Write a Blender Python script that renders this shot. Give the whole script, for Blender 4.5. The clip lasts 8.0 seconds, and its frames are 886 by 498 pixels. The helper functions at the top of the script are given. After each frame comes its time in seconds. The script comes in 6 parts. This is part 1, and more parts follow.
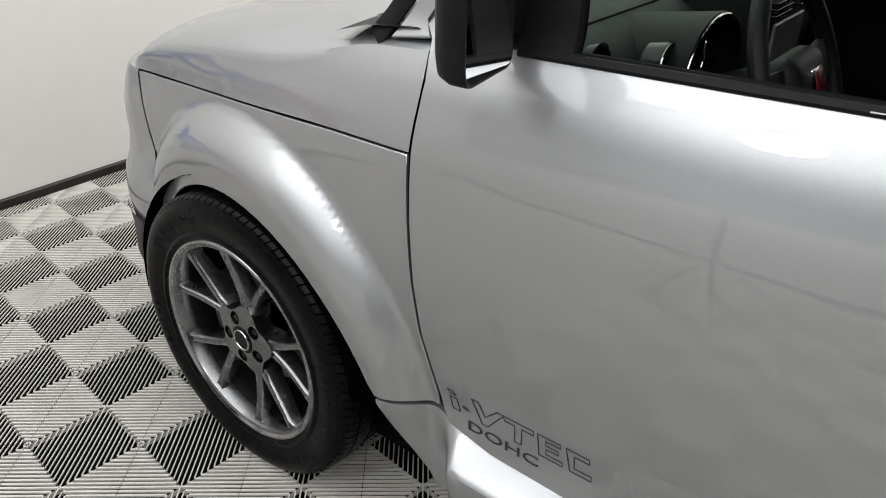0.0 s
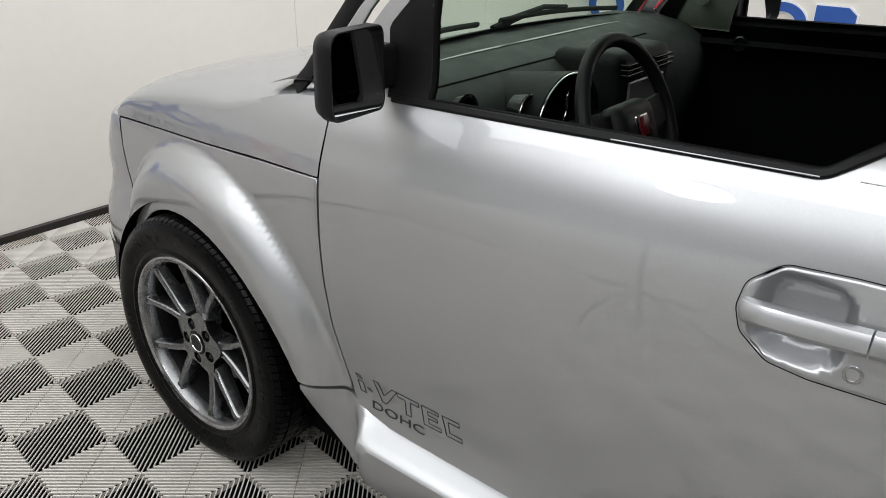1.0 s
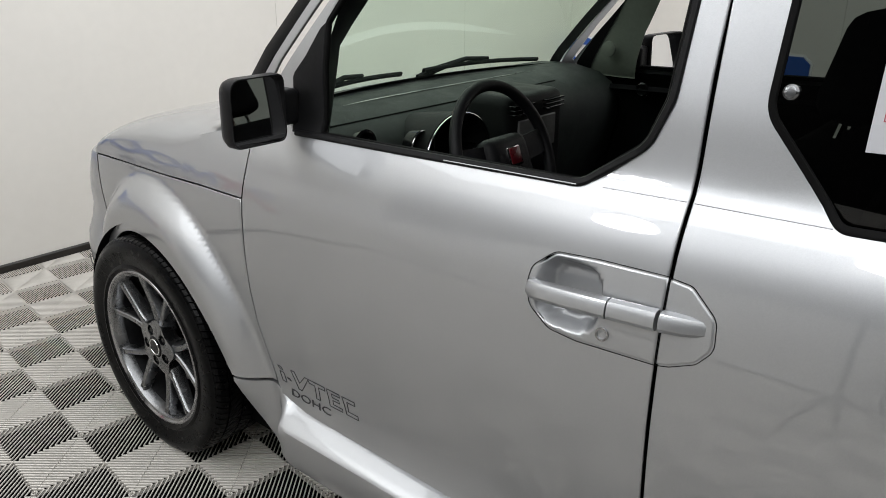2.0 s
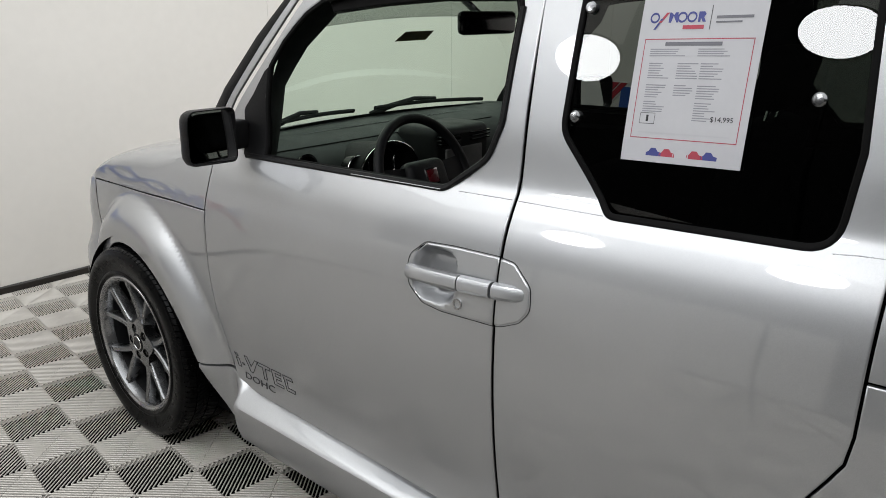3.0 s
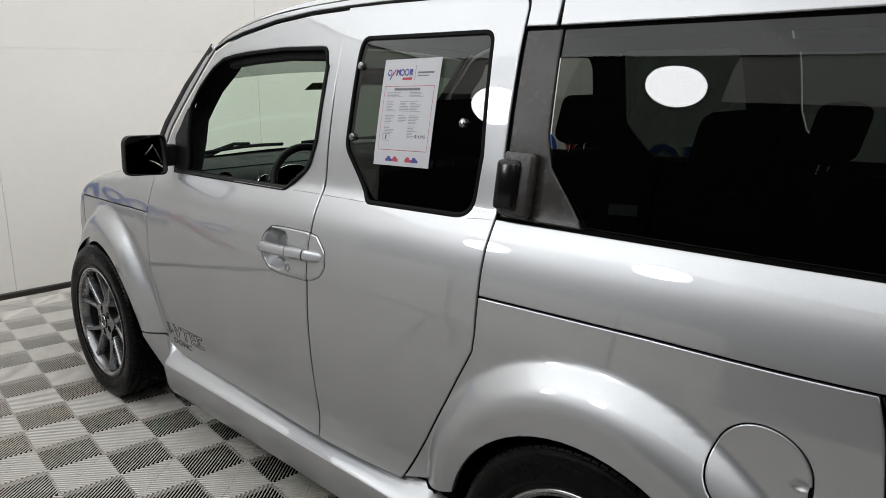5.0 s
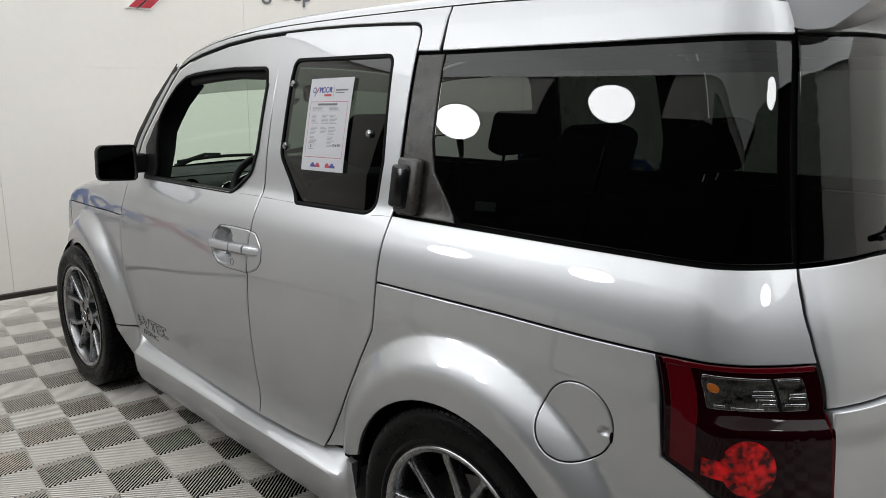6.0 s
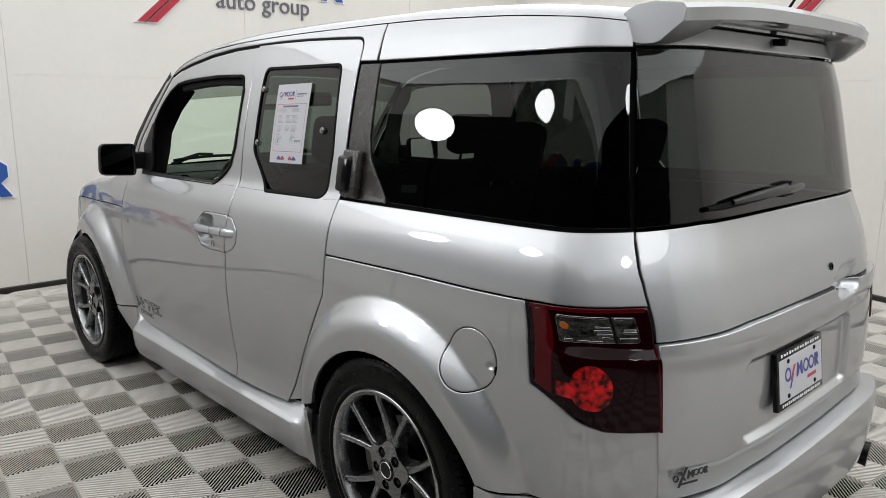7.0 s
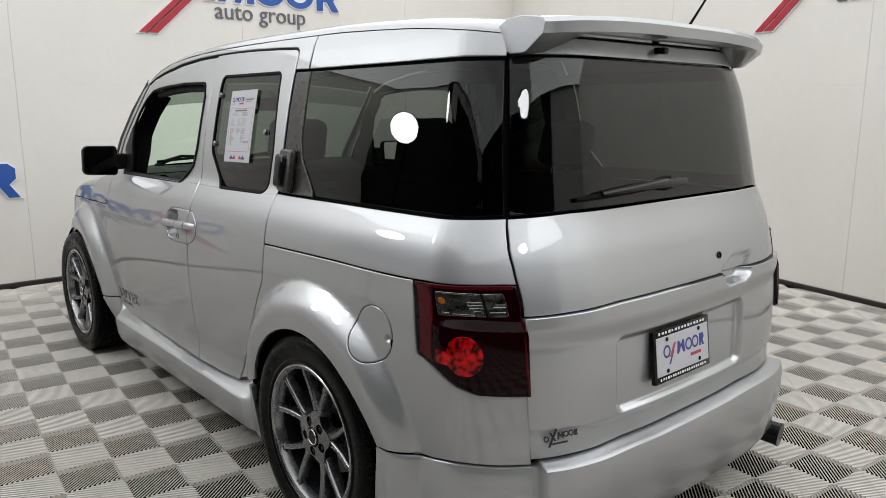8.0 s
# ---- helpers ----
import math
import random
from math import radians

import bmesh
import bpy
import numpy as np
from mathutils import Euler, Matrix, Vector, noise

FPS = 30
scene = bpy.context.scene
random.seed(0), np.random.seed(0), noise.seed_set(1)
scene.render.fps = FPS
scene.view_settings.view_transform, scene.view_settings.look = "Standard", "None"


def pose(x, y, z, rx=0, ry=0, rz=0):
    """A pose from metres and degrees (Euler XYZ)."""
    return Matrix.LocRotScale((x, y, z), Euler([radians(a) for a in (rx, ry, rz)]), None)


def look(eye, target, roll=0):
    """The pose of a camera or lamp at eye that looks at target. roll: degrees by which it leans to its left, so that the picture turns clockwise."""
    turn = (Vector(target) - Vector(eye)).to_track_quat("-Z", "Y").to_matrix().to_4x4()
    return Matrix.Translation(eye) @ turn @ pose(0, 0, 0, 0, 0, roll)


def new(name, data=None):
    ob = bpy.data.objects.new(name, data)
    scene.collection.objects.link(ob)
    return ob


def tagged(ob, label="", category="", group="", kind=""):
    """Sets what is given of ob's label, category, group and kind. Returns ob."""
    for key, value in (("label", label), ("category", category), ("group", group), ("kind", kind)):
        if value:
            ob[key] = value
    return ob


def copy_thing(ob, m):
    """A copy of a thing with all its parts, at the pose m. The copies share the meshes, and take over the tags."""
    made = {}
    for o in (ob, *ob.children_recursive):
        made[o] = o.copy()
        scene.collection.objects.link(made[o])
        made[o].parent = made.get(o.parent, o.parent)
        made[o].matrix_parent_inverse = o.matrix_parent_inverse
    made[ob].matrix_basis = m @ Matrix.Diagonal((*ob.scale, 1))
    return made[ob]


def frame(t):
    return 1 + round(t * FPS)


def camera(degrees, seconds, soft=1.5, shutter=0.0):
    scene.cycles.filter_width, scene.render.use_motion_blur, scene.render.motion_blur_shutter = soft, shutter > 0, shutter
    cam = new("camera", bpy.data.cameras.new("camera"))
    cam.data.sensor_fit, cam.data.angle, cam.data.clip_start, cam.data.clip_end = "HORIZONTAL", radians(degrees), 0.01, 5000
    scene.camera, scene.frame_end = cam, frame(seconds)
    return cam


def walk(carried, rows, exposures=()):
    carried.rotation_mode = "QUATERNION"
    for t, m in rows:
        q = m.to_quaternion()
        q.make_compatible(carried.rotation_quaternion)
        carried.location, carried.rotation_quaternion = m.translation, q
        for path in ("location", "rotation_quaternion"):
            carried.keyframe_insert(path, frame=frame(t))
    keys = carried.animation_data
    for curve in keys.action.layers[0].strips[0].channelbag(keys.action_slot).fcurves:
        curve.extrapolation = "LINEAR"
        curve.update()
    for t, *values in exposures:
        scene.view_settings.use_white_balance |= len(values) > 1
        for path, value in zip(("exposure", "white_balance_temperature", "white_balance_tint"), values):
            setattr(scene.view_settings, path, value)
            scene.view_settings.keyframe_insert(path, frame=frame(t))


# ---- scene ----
cam = camera(61.8, 8.0, soft=0.9)
PATH = [
    (0, (-1.645, -1.217, 1.354), (-0.28, -0.126, 0.382), -0.0),
    (0.5, (-1.742, -1.393, 1.393), (-0.348, -0.276, 0.494), 0.2),
    (1, (-1.769, -1.576, 1.409), (-0.351, -0.437, 0.578), 0.4),
    (1.5, (-1.783, -1.782, 1.431), (-0.353, -0.617, 0.658), 0.1),
    (1.7, (-1.803, -1.864, 1.438), (-0.372, -0.685, 0.689), -0.0),
    (2.8, (-1.927, -2.334, 1.464), (-0.504, -1.074, 0.839), -0.4),
    (3, (-1.949, -2.43, 1.467), (-0.521, -1.166, 0.863), -0.3),
    (3.5, (-1.959, -2.685, 1.47), (-0.538, -1.395, 0.907), -0.2),
    (4, (-2.011, -2.907, 1.462), (-0.605, -1.588, 0.931), -0.1),
    (4.5, (-2.062, -3.13, 1.47), (-0.667, -1.789, 0.963), -0.1),
    (5.8, (-2.042, -3.676, 1.456), (-0.668, -2.285, 1.035), 0.6),
    (6, (-2.048, -3.757, 1.469), (-0.682, -2.36, 1.044), 0.4),
    (6.5, (-2.107, -3.987, 1.447), (-0.75, -2.576, 1.038), 0.4),
    (7, (-2.139, -4.2, 1.45), (-0.798, -2.771, 1.051), 0.4),
    (7.5, (-2.098, -4.405, 1.44), (-0.779, -2.953, 1.051), 0.3),
    (8, (-2.049, -4.613, 1.444), (-0.757, -3.135, 1.061), 0.2),
]
walk(cam, [(t, look(eye, target, roll)) for t, eye, target, roll in PATH], [(0, 0.15), (1.5, 0.08), (3, -0.04), (4.5, -0.12), (6.5, -0.08), (8, -0.12)])

# ---- light ----
world = bpy.data.worlds.new("room_air")
scene.world = world
world.use_nodes = True
world.node_tree.nodes["Background"].inputs[0].default_value = (0.9, 0.95, 1.0, 1)
world.node_tree.nodes["Background"].inputs[1].default_value = 0.02


def area_lamp(name, place, target, sx, sy, watts, colour):
    data = bpy.data.lights.new(name, "AREA")
    data.shape, data.size, data.size_y, data.energy, data.color = "RECTANGLE", sx, sy, watts, colour
    ob = new(name, data)
    ob.matrix_world = look(place, target)
    return ob


CEILING_Z = 3.3
COOL = (0.965, 0.985, 1.0)
# added fill fields under the ceiling: x0, x1, y0, y1, glow per square metre
FIELDS = []
# unseen fill lights, their glow stepped to balance car and walls
for y0, y1, glow in ((-0.3, 1.9, 2.45), (-1.6, -0.3, 2.15), (-2.9, -1.6, 1.75), (-4.2, -2.9, 1.4), (-7.6, -4.2, 1.1)):
    FIELDS += [(-3.95, -2.2, y0, y1, glow), (-2.2, -0.8, y0, y1, glow * 0.72)]
FIELDS += [(-0.8, 4.6, y0, y1, glow) for y0, y1, glow in ((-2.6, 1.9, 1.7), (-4.6, -2.6, 1.4), (-7.6, -4.6, 2.9))]
for x0, x1, y0, y1, glow in FIELDS:
    cx, cy = (x0 + x1) / 2, (y0 + y1) / 2
    area_lamp("ceiling_fill_light", (cx, cy, CEILING_Z - 0.06), (cx, cy - 0.001, 0), x1 - x0, y1 - y0, glow * math.pi * (x1 - x0) * (y1 - y0), COOL)

# ---- materials ----
def nodes_of(name):
    m = bpy.data.materials.new(name)
    m.use_nodes = True
    nt = m.node_tree
    return m, nt, nt.nodes["Principled BSDF"]


def noise_ramp(nt, scale, lo, hi, detail=4.0, coords="Object", stretch=(1, 1, 1)):
    tc = nt.nodes.new("ShaderNodeTexCoord")
    mp = nt.nodes.new("ShaderNodeMapping")
    mp.inputs["Scale"].default_value = stretch
    nz = nt.nodes.new("ShaderNodeTexNoise")
    nz.inputs["Scale"].default_value, nz.inputs["Detail"].default_value = scale, detail
    mr = nt.nodes.new("ShaderNodeMapRange")
    mr.inputs["From Min"].default_value, mr.inputs["From Max"].default_value = 0.3, 0.7
    mr.inputs["To Min"].default_value, mr.inputs["To Max"].default_value = lo, hi
    nt.links.new(tc.outputs[coords], mp.inputs["Vector"])
    nt.links.new(mp.outputs["Vector"], nz.inputs["Vector"])
    nt.links.new(nz.outputs[0], mr.inputs["Value"])
    return mr.outputs["Result"], nz.outputs[0]


def plain(name, colour, rough=0.5, metal=0.0, vary=0.12, scale=6.0, bump=0.0, bump_scale=120.0, coat=0.0, rough_vary=0.06, spec=0.5):
    """A surface with a base colour that varies at two scales, uneven gloss and fine relief."""
    m, nt, p = nodes_of(name)
    p.inputs["Metallic"].default_value = metal
    p.inputs["Specular IOR Level"].default_value = spec
    big, _ = noise_ramp(nt, scale, 1 - vary, 1 + vary)
    fine, fine_raw = noise_ramp(nt, scale * 14, 1 - vary * 0.5, 1 + vary * 0.5, 6.0)
    mul = nt.nodes.new("ShaderNodeMath")
    mul.operation = "MULTIPLY"
    nt.links.new(big, mul.inputs[0])
    nt.links.new(fine, mul.inputs[1])
    mix = nt.nodes.new("ShaderNodeVectorMath")
    mix.operation = "SCALE"
    mix.inputs[0].default_value = colour
    nt.links.new(mul.outputs[0], mix.inputs["Scale"])
    nt.links.new(mix.outputs[0], p.inputs["Base Color"])
    rv, _ = noise_ramp(nt, scale * 3, max(rough - rough_vary, 0.02), rough + rough_vary)
    nt.links.new(rv, p.inputs["Roughness"])
    if coat:
        p.inputs["Coat Weight"].default_value, p.inputs["Coat Roughness"].default_value = coat, 0.03
    if bump:
        _, raw = noise_ramp(nt, bump_scale, 0, 1, 8.0)
        b = nt.nodes.new("ShaderNodeBump")
        b.inputs["Strength"].default_value, b.inputs["Distance"].default_value = bump, 0.002
        nt.links.new(raw, b.inputs["Height"])
        nt.links.new(b.outputs[0], p.inputs["Normal"])
    return m


def silver_paint():
    """Silver metallic lacquer: fine flakes under a clear coat with a little orange peel."""
    m, nt, p = nodes_of("silver_paint")
    p.inputs["Metallic"].default_value = 0.9
    p.inputs["Roughness"].default_value = 0.45
    tc = nt.nodes.new("ShaderNodeTexCoord")
    vor = nt.nodes.new("ShaderNodeTexVoronoi")
    vor.inputs["Scale"].default_value = 1400
    nt.links.new(tc.outputs["Object"], vor.inputs["Vector"])
    mr = nt.nodes.new("ShaderNodeMapRange")
    mr.inputs["To Min"].default_value, mr.inputs["To Max"].default_value = 0.9, 1.1
    nt.links.new(vor.outputs["Color"], mr.inputs["Value"])
    dust, _ = noise_ramp(nt, 3.0, 0.97, 1.03)
    mul = nt.nodes.new("ShaderNodeMath")
    mul.operation = "MULTIPLY"
    nt.links.new(mr.outputs[0], mul.inputs[0])
    nt.links.new(dust, mul.inputs[1])
    sc = nt.nodes.new("ShaderNodeVectorMath")
    sc.operation = "SCALE"
    sc.inputs[0].default_value = (0.50, 0.509, 0.524)
    nt.links.new(mul.outputs[0], sc.inputs["Scale"])
    nt.links.new(sc.outputs[0], p.inputs["Base Color"])
    p.inputs["Coat Weight"].default_value, p.inputs["Coat Roughness"].default_value, p.inputs["Coat IOR"].default_value = 1.0, 0.022, 1.75
    p.inputs["Specular Tint"].default_value = (0.25, 0.25, 0.26, 1)
    _, peel = noise_ramp(nt, 60, 0, 1, 2.0)
    b = nt.nodes.new("ShaderNodeBump")
    b.inputs["Strength"].default_value, b.inputs["Distance"].default_value = 0.03, 0.001
    nt.links.new(peel, b.inputs["Height"])
    nt.links.new(b.outputs[0], p.inputs["Coat Normal"])
    return m


def glass(name, tint, gloss=0.04):
    """Flat tinted pane: sees through with a tint and mirrors more towards grazing."""
    m = bpy.data.materials.new(name)
    m.use_nodes = True
    nt = m.node_tree
    nt.nodes.clear()
    out = nt.nodes.new("ShaderNodeOutputMaterial")
    mix = nt.nodes.new("ShaderNodeMixShader")
    clear = nt.nodes.new("ShaderNodeBsdfTransparent")
    shine = nt.nodes.new("ShaderNodeBsdfGlossy")
    fres = nt.nodes.new("ShaderNodeFresnel")
    fres.inputs["IOR"].default_value = 1.44
    clear.inputs["Color"].default_value = (*tint, 1)
    shine.inputs["Roughness"].default_value = 0.004
    shine.inputs["Color"].default_value = (1, 1, 1, 1)
    nt.links.new(fres.outputs[0], mix.inputs[0])
    nt.links.new(clear.outputs[0], mix.inputs[1])
    nt.links.new(shine.outputs[0], mix.inputs[2])
    nt.links.new(mix.outputs[0], out.inputs["Surface"])
    return m


def emitter(name, colour, strength):
    m, nt, p = nodes_of(name)
    p.inputs["Base Color"].default_value = (*colour, 1)
    p.inputs["Emission Color"].default_value = (*colour, 1)
    p.inputs["Emission Strength"].default_value = strength
    return m


def ribbed_lens():
    """Clear lamp glass with fine upright ribs over a patchy reflector."""
    m, nt, p = nodes_of("ribbed_clear_lens")
    p.inputs["Metallic"].default_value, p.inputs["Roughness"].default_value = 0.85, 0.16
    ribs, _ = noise_ramp(nt, 1.0, 0.25, 1.0, 2.0, stretch=(420, 420, 1))
    patch, _ = noise_ramp(nt, 34.0, 0.05, 1.0, 3.0, stretch=(1, 1, 2.6))
    mul = nt.nodes.new("ShaderNodeMath")
    mul.operation = "MULTIPLY"
    nt.links.new(ribs, mul.inputs[0])
    nt.links.new(patch, mul.inputs[1])
    sc = nt.nodes.new("ShaderNodeVectorMath")
    sc.operation = "SCALE"
    sc.inputs[0].default_value = (0.52, 0.505, 0.48)
    nt.links.new(mul.outputs[0], sc.inputs["Scale"])
    nt.links.new(sc.outputs[0], p.inputs["Base Color"])
    return m


def faceted_lens():
    """Red reflector whose bright glints and dark patches are painted into the colour."""
    m, nt, p = nodes_of("red_faceted_reflector")
    p.inputs["Roughness"].default_value = 0.08
    p.inputs["Specular IOR Level"].default_value = 0.3
    tc = nt.nodes.new("ShaderNodeTexCoord")
    vor = nt.nodes.new("ShaderNodeTexNoise")
    vor.inputs["Scale"].default_value, vor.inputs["Detail"].default_value = 48, 2.5
    nt.links.new(tc.outputs["Object"], vor.inputs["Vector"])
    ramp = nt.nodes.new("ShaderNodeValToRGB")
    ramp.color_ramp.elements[0].position, ramp.color_ramp.elements[0].color = 0.38, (0.030, 0.0005, 0.0008, 1)
    ramp.color_ramp.elements[1].position, ramp.color_ramp.elements[1].color = 0.64, (0.70, 0.005, 0.007, 1)
    nt.links.new(vor.outputs[0], ramp.inputs[0])
    nt.links.new(ramp.outputs[0], p.inputs["Base Color"])
    return m


PAINT = silver_paint()
BLACK_TRIM = plain("black_plastic_trim", (0.009, 0.009, 0.0095), 0.38, vary=0.15, spec=0.12, bump=0.25, bump_scale=900)
PILLAR_TRIM = plain("brown_black_pillar_trim", (0.030, 0.027, 0.025), 0.26, vary=0.12, spec=0.45, bump=0.15, bump_scale=900)
GLOSS_BLACK = plain("gloss_black", (0.005, 0.005, 0.0055), 0.15, vary=0.05, spec=0.25)
RUBBER = plain("rubber_seal", (0.005, 0.005, 0.005), 0.5, vary=0.1, spec=0.05)
TYRE = plain("tyre_rubber", (0.003, 0.003, 0.0032), 0.30, vary=0.25, scale=9, bump=0.15, bump_scale=500, spec=0.10)
CAVITY = plain("dark_cavity", (0.004, 0.004, 0.004), 0.9, spec=0.03)
# darker than the rim: shade behind the spokes is put into this colour
BARREL = plain("rim_barrel_shaded", (0.0385, 0.0385, 0.04015), 0.32, metal=0.8, vary=0.3)
ALLOY = plain("gunmetal_alloy", (0.27, 0.274, 0.28), 0.26, metal=1.0, vary=0.08)
ALLOY_LIP = plain("polished_alloy", (0.42, 0.42, 0.43), 0.18, metal=1.0, vary=0.06)
STEEL = plain("brake_steel", (0.15, 0.145, 0.14), 0.4, metal=1.0, vary=0.2)
CHROME = plain("chrome", (0.7, 0.7, 0.7), 0.12, metal=1.0, vary=0.03)
FABRIC = plain("black_seat_fabric", (0.007, 0.007, 0.008), 0.9, spec=0.05, vary=0.25, bump=0.5, bump_scale=700)
DASH = plain("grained_dashboard", (0.019, 0.022, 0.0205), 0.62, spec=0.2, vary=0.15, bump=0.4, bump_scale=600)
DOOR_CARD = plain("black_door_card", (0.0056, 0.0056, 0.00592), 0.9, spec=0.0, vary=0.15, bump=0.3, bump_scale=600)
DASH_DARK = plain("dark_dashboard", (0.006, 0.0065, 0.0065), 0.5, spec=0.12, vary=0.15, bump=0.3, bump_scale=600)
PILLAR_CLOTH = plain("olive_grey_inner_trim", (0.125, 0.1313, 0.115), 0.8, spec=0.1, vary=0.1, bump=0.3, bump_scale=600)
HEADLINER = plain("grey_headliner", (0.17, 0.17, 0.16), 0.9, vary=0.1, bump=0.3, bump_scale=600)
LEATHER = plain("steering_leather", (0.008, 0.008, 0.009), 0.42, spec=0.2, vary=0.15, bump=0.4, bump_scale=800)
RED = plain("red_badge", (0.09, 0.005, 0.009), 0.3)
WALL_PAINT = plain("wall_panel_white", (0.74, 0.715, 0.675), 0.42, vary=0.025, scale=1.2, bump=0.05, bump_scale=60)
WALL_GREY = plain("wall_panel_pale_grey", (0.62, 0.60, 0.57), 0.5, vary=0.04, scale=1.2, bump=0.05, bump_scale=60)
WALL_DARK = plain("wall_mid_grey", (0.46, 0.45, 0.435), 0.6, vary=0.05)
CEILING_PAINT = plain("ceiling_white", (0.7, 0.7, 0.69), 0.8, vary=0.03)
BASE_BLACK = plain("baseboard_black", (0.016, 0.013, 0.011), 0.35, vary=0.2, bump=0.1)
CURTAIN = plain("black_curtain", (0.006, 0.006, 0.006), 0.95)
SIGN_BLUE = plain("sign_blue", (0.018, 0.085, 0.36), 0.35, vary=0.04)
SIGN_RED = plain("sign_red", (0.40, 0.012, 0.030), 0.35, vary=0.04)
SIGN_GREY = plain("sign_grey", (0.13, 0.13, 0.15), 0.4, vary=0.04)
SIGN_WHITE = plain("sign_white_edge", (0.82, 0.82, 0.82), 0.4, vary=0.02)
PAPER = plain("white_paper", (0.52, 0.52, 0.545), 0.7, vary=0.02)
PAPER_GREY = plain("grey_print", (0.50, 0.50, 0.53), 0.7, vary=0.02)
PRINT_GREY = plain("pale_grey_print", (0.28, 0.28, 0.31), 0.7)
INK = plain("black_ink", (0.03, 0.03, 0.035), 0.6)
INK_BLUE = plain("blue_ink", (0.05, 0.06, 0.25), 0.6)
INK_RED = plain("red_ink", (0.42, 0.05, 0.08), 0.6)
LENS_RED = plain("red_lens", (0.065, 0.0015, 0.004), 0.04, vary=0.1, spec=0.2)
LENS_DARK = plain("smoked_red_lens", (0.0075, 0.0003, 0.0010), 0.03, vary=0.1, spec=0.16)
LENS_BRIGHT = faceted_lens()
LENS_CLEAR = ribbed_lens()
DARK_GLASS = glass("privacy_glass", (0.135, 0.152, 0.14))
GREEN_GLASS = glass("green_windscreen", (0.75, 0.90, 0.78))
SHADE_GLASS = glass("grey_shade_band", (0.42, 0.43, 0.42))
MIRROR = plain("mirror_silver", (0.85, 0.85, 0.86), 0.01, metal=1.0, vary=0.0, rough_vary=0.0)
LAMP_GLOW = emitter("lamp_disc", (0.97, 0.985, 1.0), 27.0)
FLOOR_TILE = plain("floor_tile_grey", (0.64, 0.61, 0.565), 0.55, spec=0.2, vary=0.12, scale=1.3, bump=0.15, bump_scale=300)
# near black: the shade down in the rib gaps is put into the colour
FLOOR_BED = plain("floor_bed_gap_shade", (0.004, 0.004, 0.004), 0.9, spec=0.02)


# ---- building helpers ----
def link_mesh(name, mesh, material, parent=None, label=""):
    ob = new(name, mesh)
    if material is not None:
        mesh.materials.append(material)
    if parent is not None:
        ob.parent = parent
    return tagged(ob, label)


def part(name, bm, material, parent=None, label="", smooth=True):
    """Links a bmesh as one mesh object under a thing or under a part."""
    mesh = bpy.data.meshes.new(name)
    bm.to_mesh(mesh)
    bm.free()
    mesh.shade_smooth() if smooth else mesh.shade_flat()
    if smooth:
        mesh.set_sharp_from_angle(angle=radians(35))
    return link_mesh(name, mesh, material, parent, label)


def thing(name, label, category, group="", place=(0, 0, 0)):
    ob = new(name)
    ob.location = place
    return tagged(ob, label, category, group)


def box(lo, hi, bevel=0.0, seg=2, bm=None):
    bm = bm or bmesh.new()
    made = bmesh.ops.create_cube(bm, size=1.0)["verts"]
    for v in made:
        v.co = Vector([lo[i] + (hi[i] - lo[i]) * (v.co[i] + 0.5) for i in range(3)])
    if bevel:
        edges = list({e for v in made for e in v.link_edges})
        bmesh.ops.bevel(bm, geom=edges, offset=bevel, segments=seg, affect="EDGES", profile=0.5)
    return bm


def loft(rings, closed=False, caps=False, bm=None, flip=False):
    """Skin over rows of points; closed joins each row to a ring."""
    bm = bm or bmesh.new()
    rows = [[bm.verts.new(p) for p in ring] for ring in rings]
    for a, b in zip(rows, rows[1:]):
        n = len(a)
        for k in range(n if closed else n - 1):
            q = (a[k], a[(k + 1) % n], b[(k + 1) % n], b[k])
            q = q[::-1] if flip else q
            if len({v.co.to_tuple(6) for v in q}) > 2:
                try:
                    bm.faces.new(q)
                except ValueError:
                    pass
    if caps:
        for row, turn in ((rows[0], not flip), (rows[-1], flip)):
            try:
                bm.faces.new(row[::-1] if turn else row)
            except ValueError:
                pass
    return bm


def tube(points, radius, sides=10, bm=None, caps=True, squash=1.0):
    """A round bar along points."""
    pts = [Vector(p) for p in points]
    rings, side = [], None
    for k, p in enumerate(pts):
        way = (pts[min(k + 1, len(pts) - 1)] - pts[max(k - 1, 0)]).normalized()
        if side is None:
            side = way.orthogonal().normalized()
        side = (side - way * side.dot(way)).normalized()
        up = way.cross(side)
        r = radius[k] if isinstance(radius, (list, tuple)) else radius
        rings.append([p + r * (math.cos(a) * side + squash * math.sin(a) * up) for a in [2 * math.pi * j / sides for j in range(sides)]])
    return loft(rings, closed=True, caps=caps, bm=bm)


def spun(profile, steps=48, bm=None, axis="x", centre=(0, 0, 0)):
    """Turns (along, radius) pairs about an axis."""
    rings = []
    for j in range(steps + 1):
        a = 2 * math.pi * j / steps
        ring = []
        for along, r in profile:
            p = (along, r * math.cos(a), r * math.sin(a)) if axis == "x" else (r * math.cos(a), r * math.sin(a), along)
            ring.append(Vector(p) + Vector(centre))
        rings.append(ring)
    bm = loft(rings, bm=bm)
    bmesh.ops.remove_doubles(bm, verts=bm.verts, dist=1e-6)
    return bm


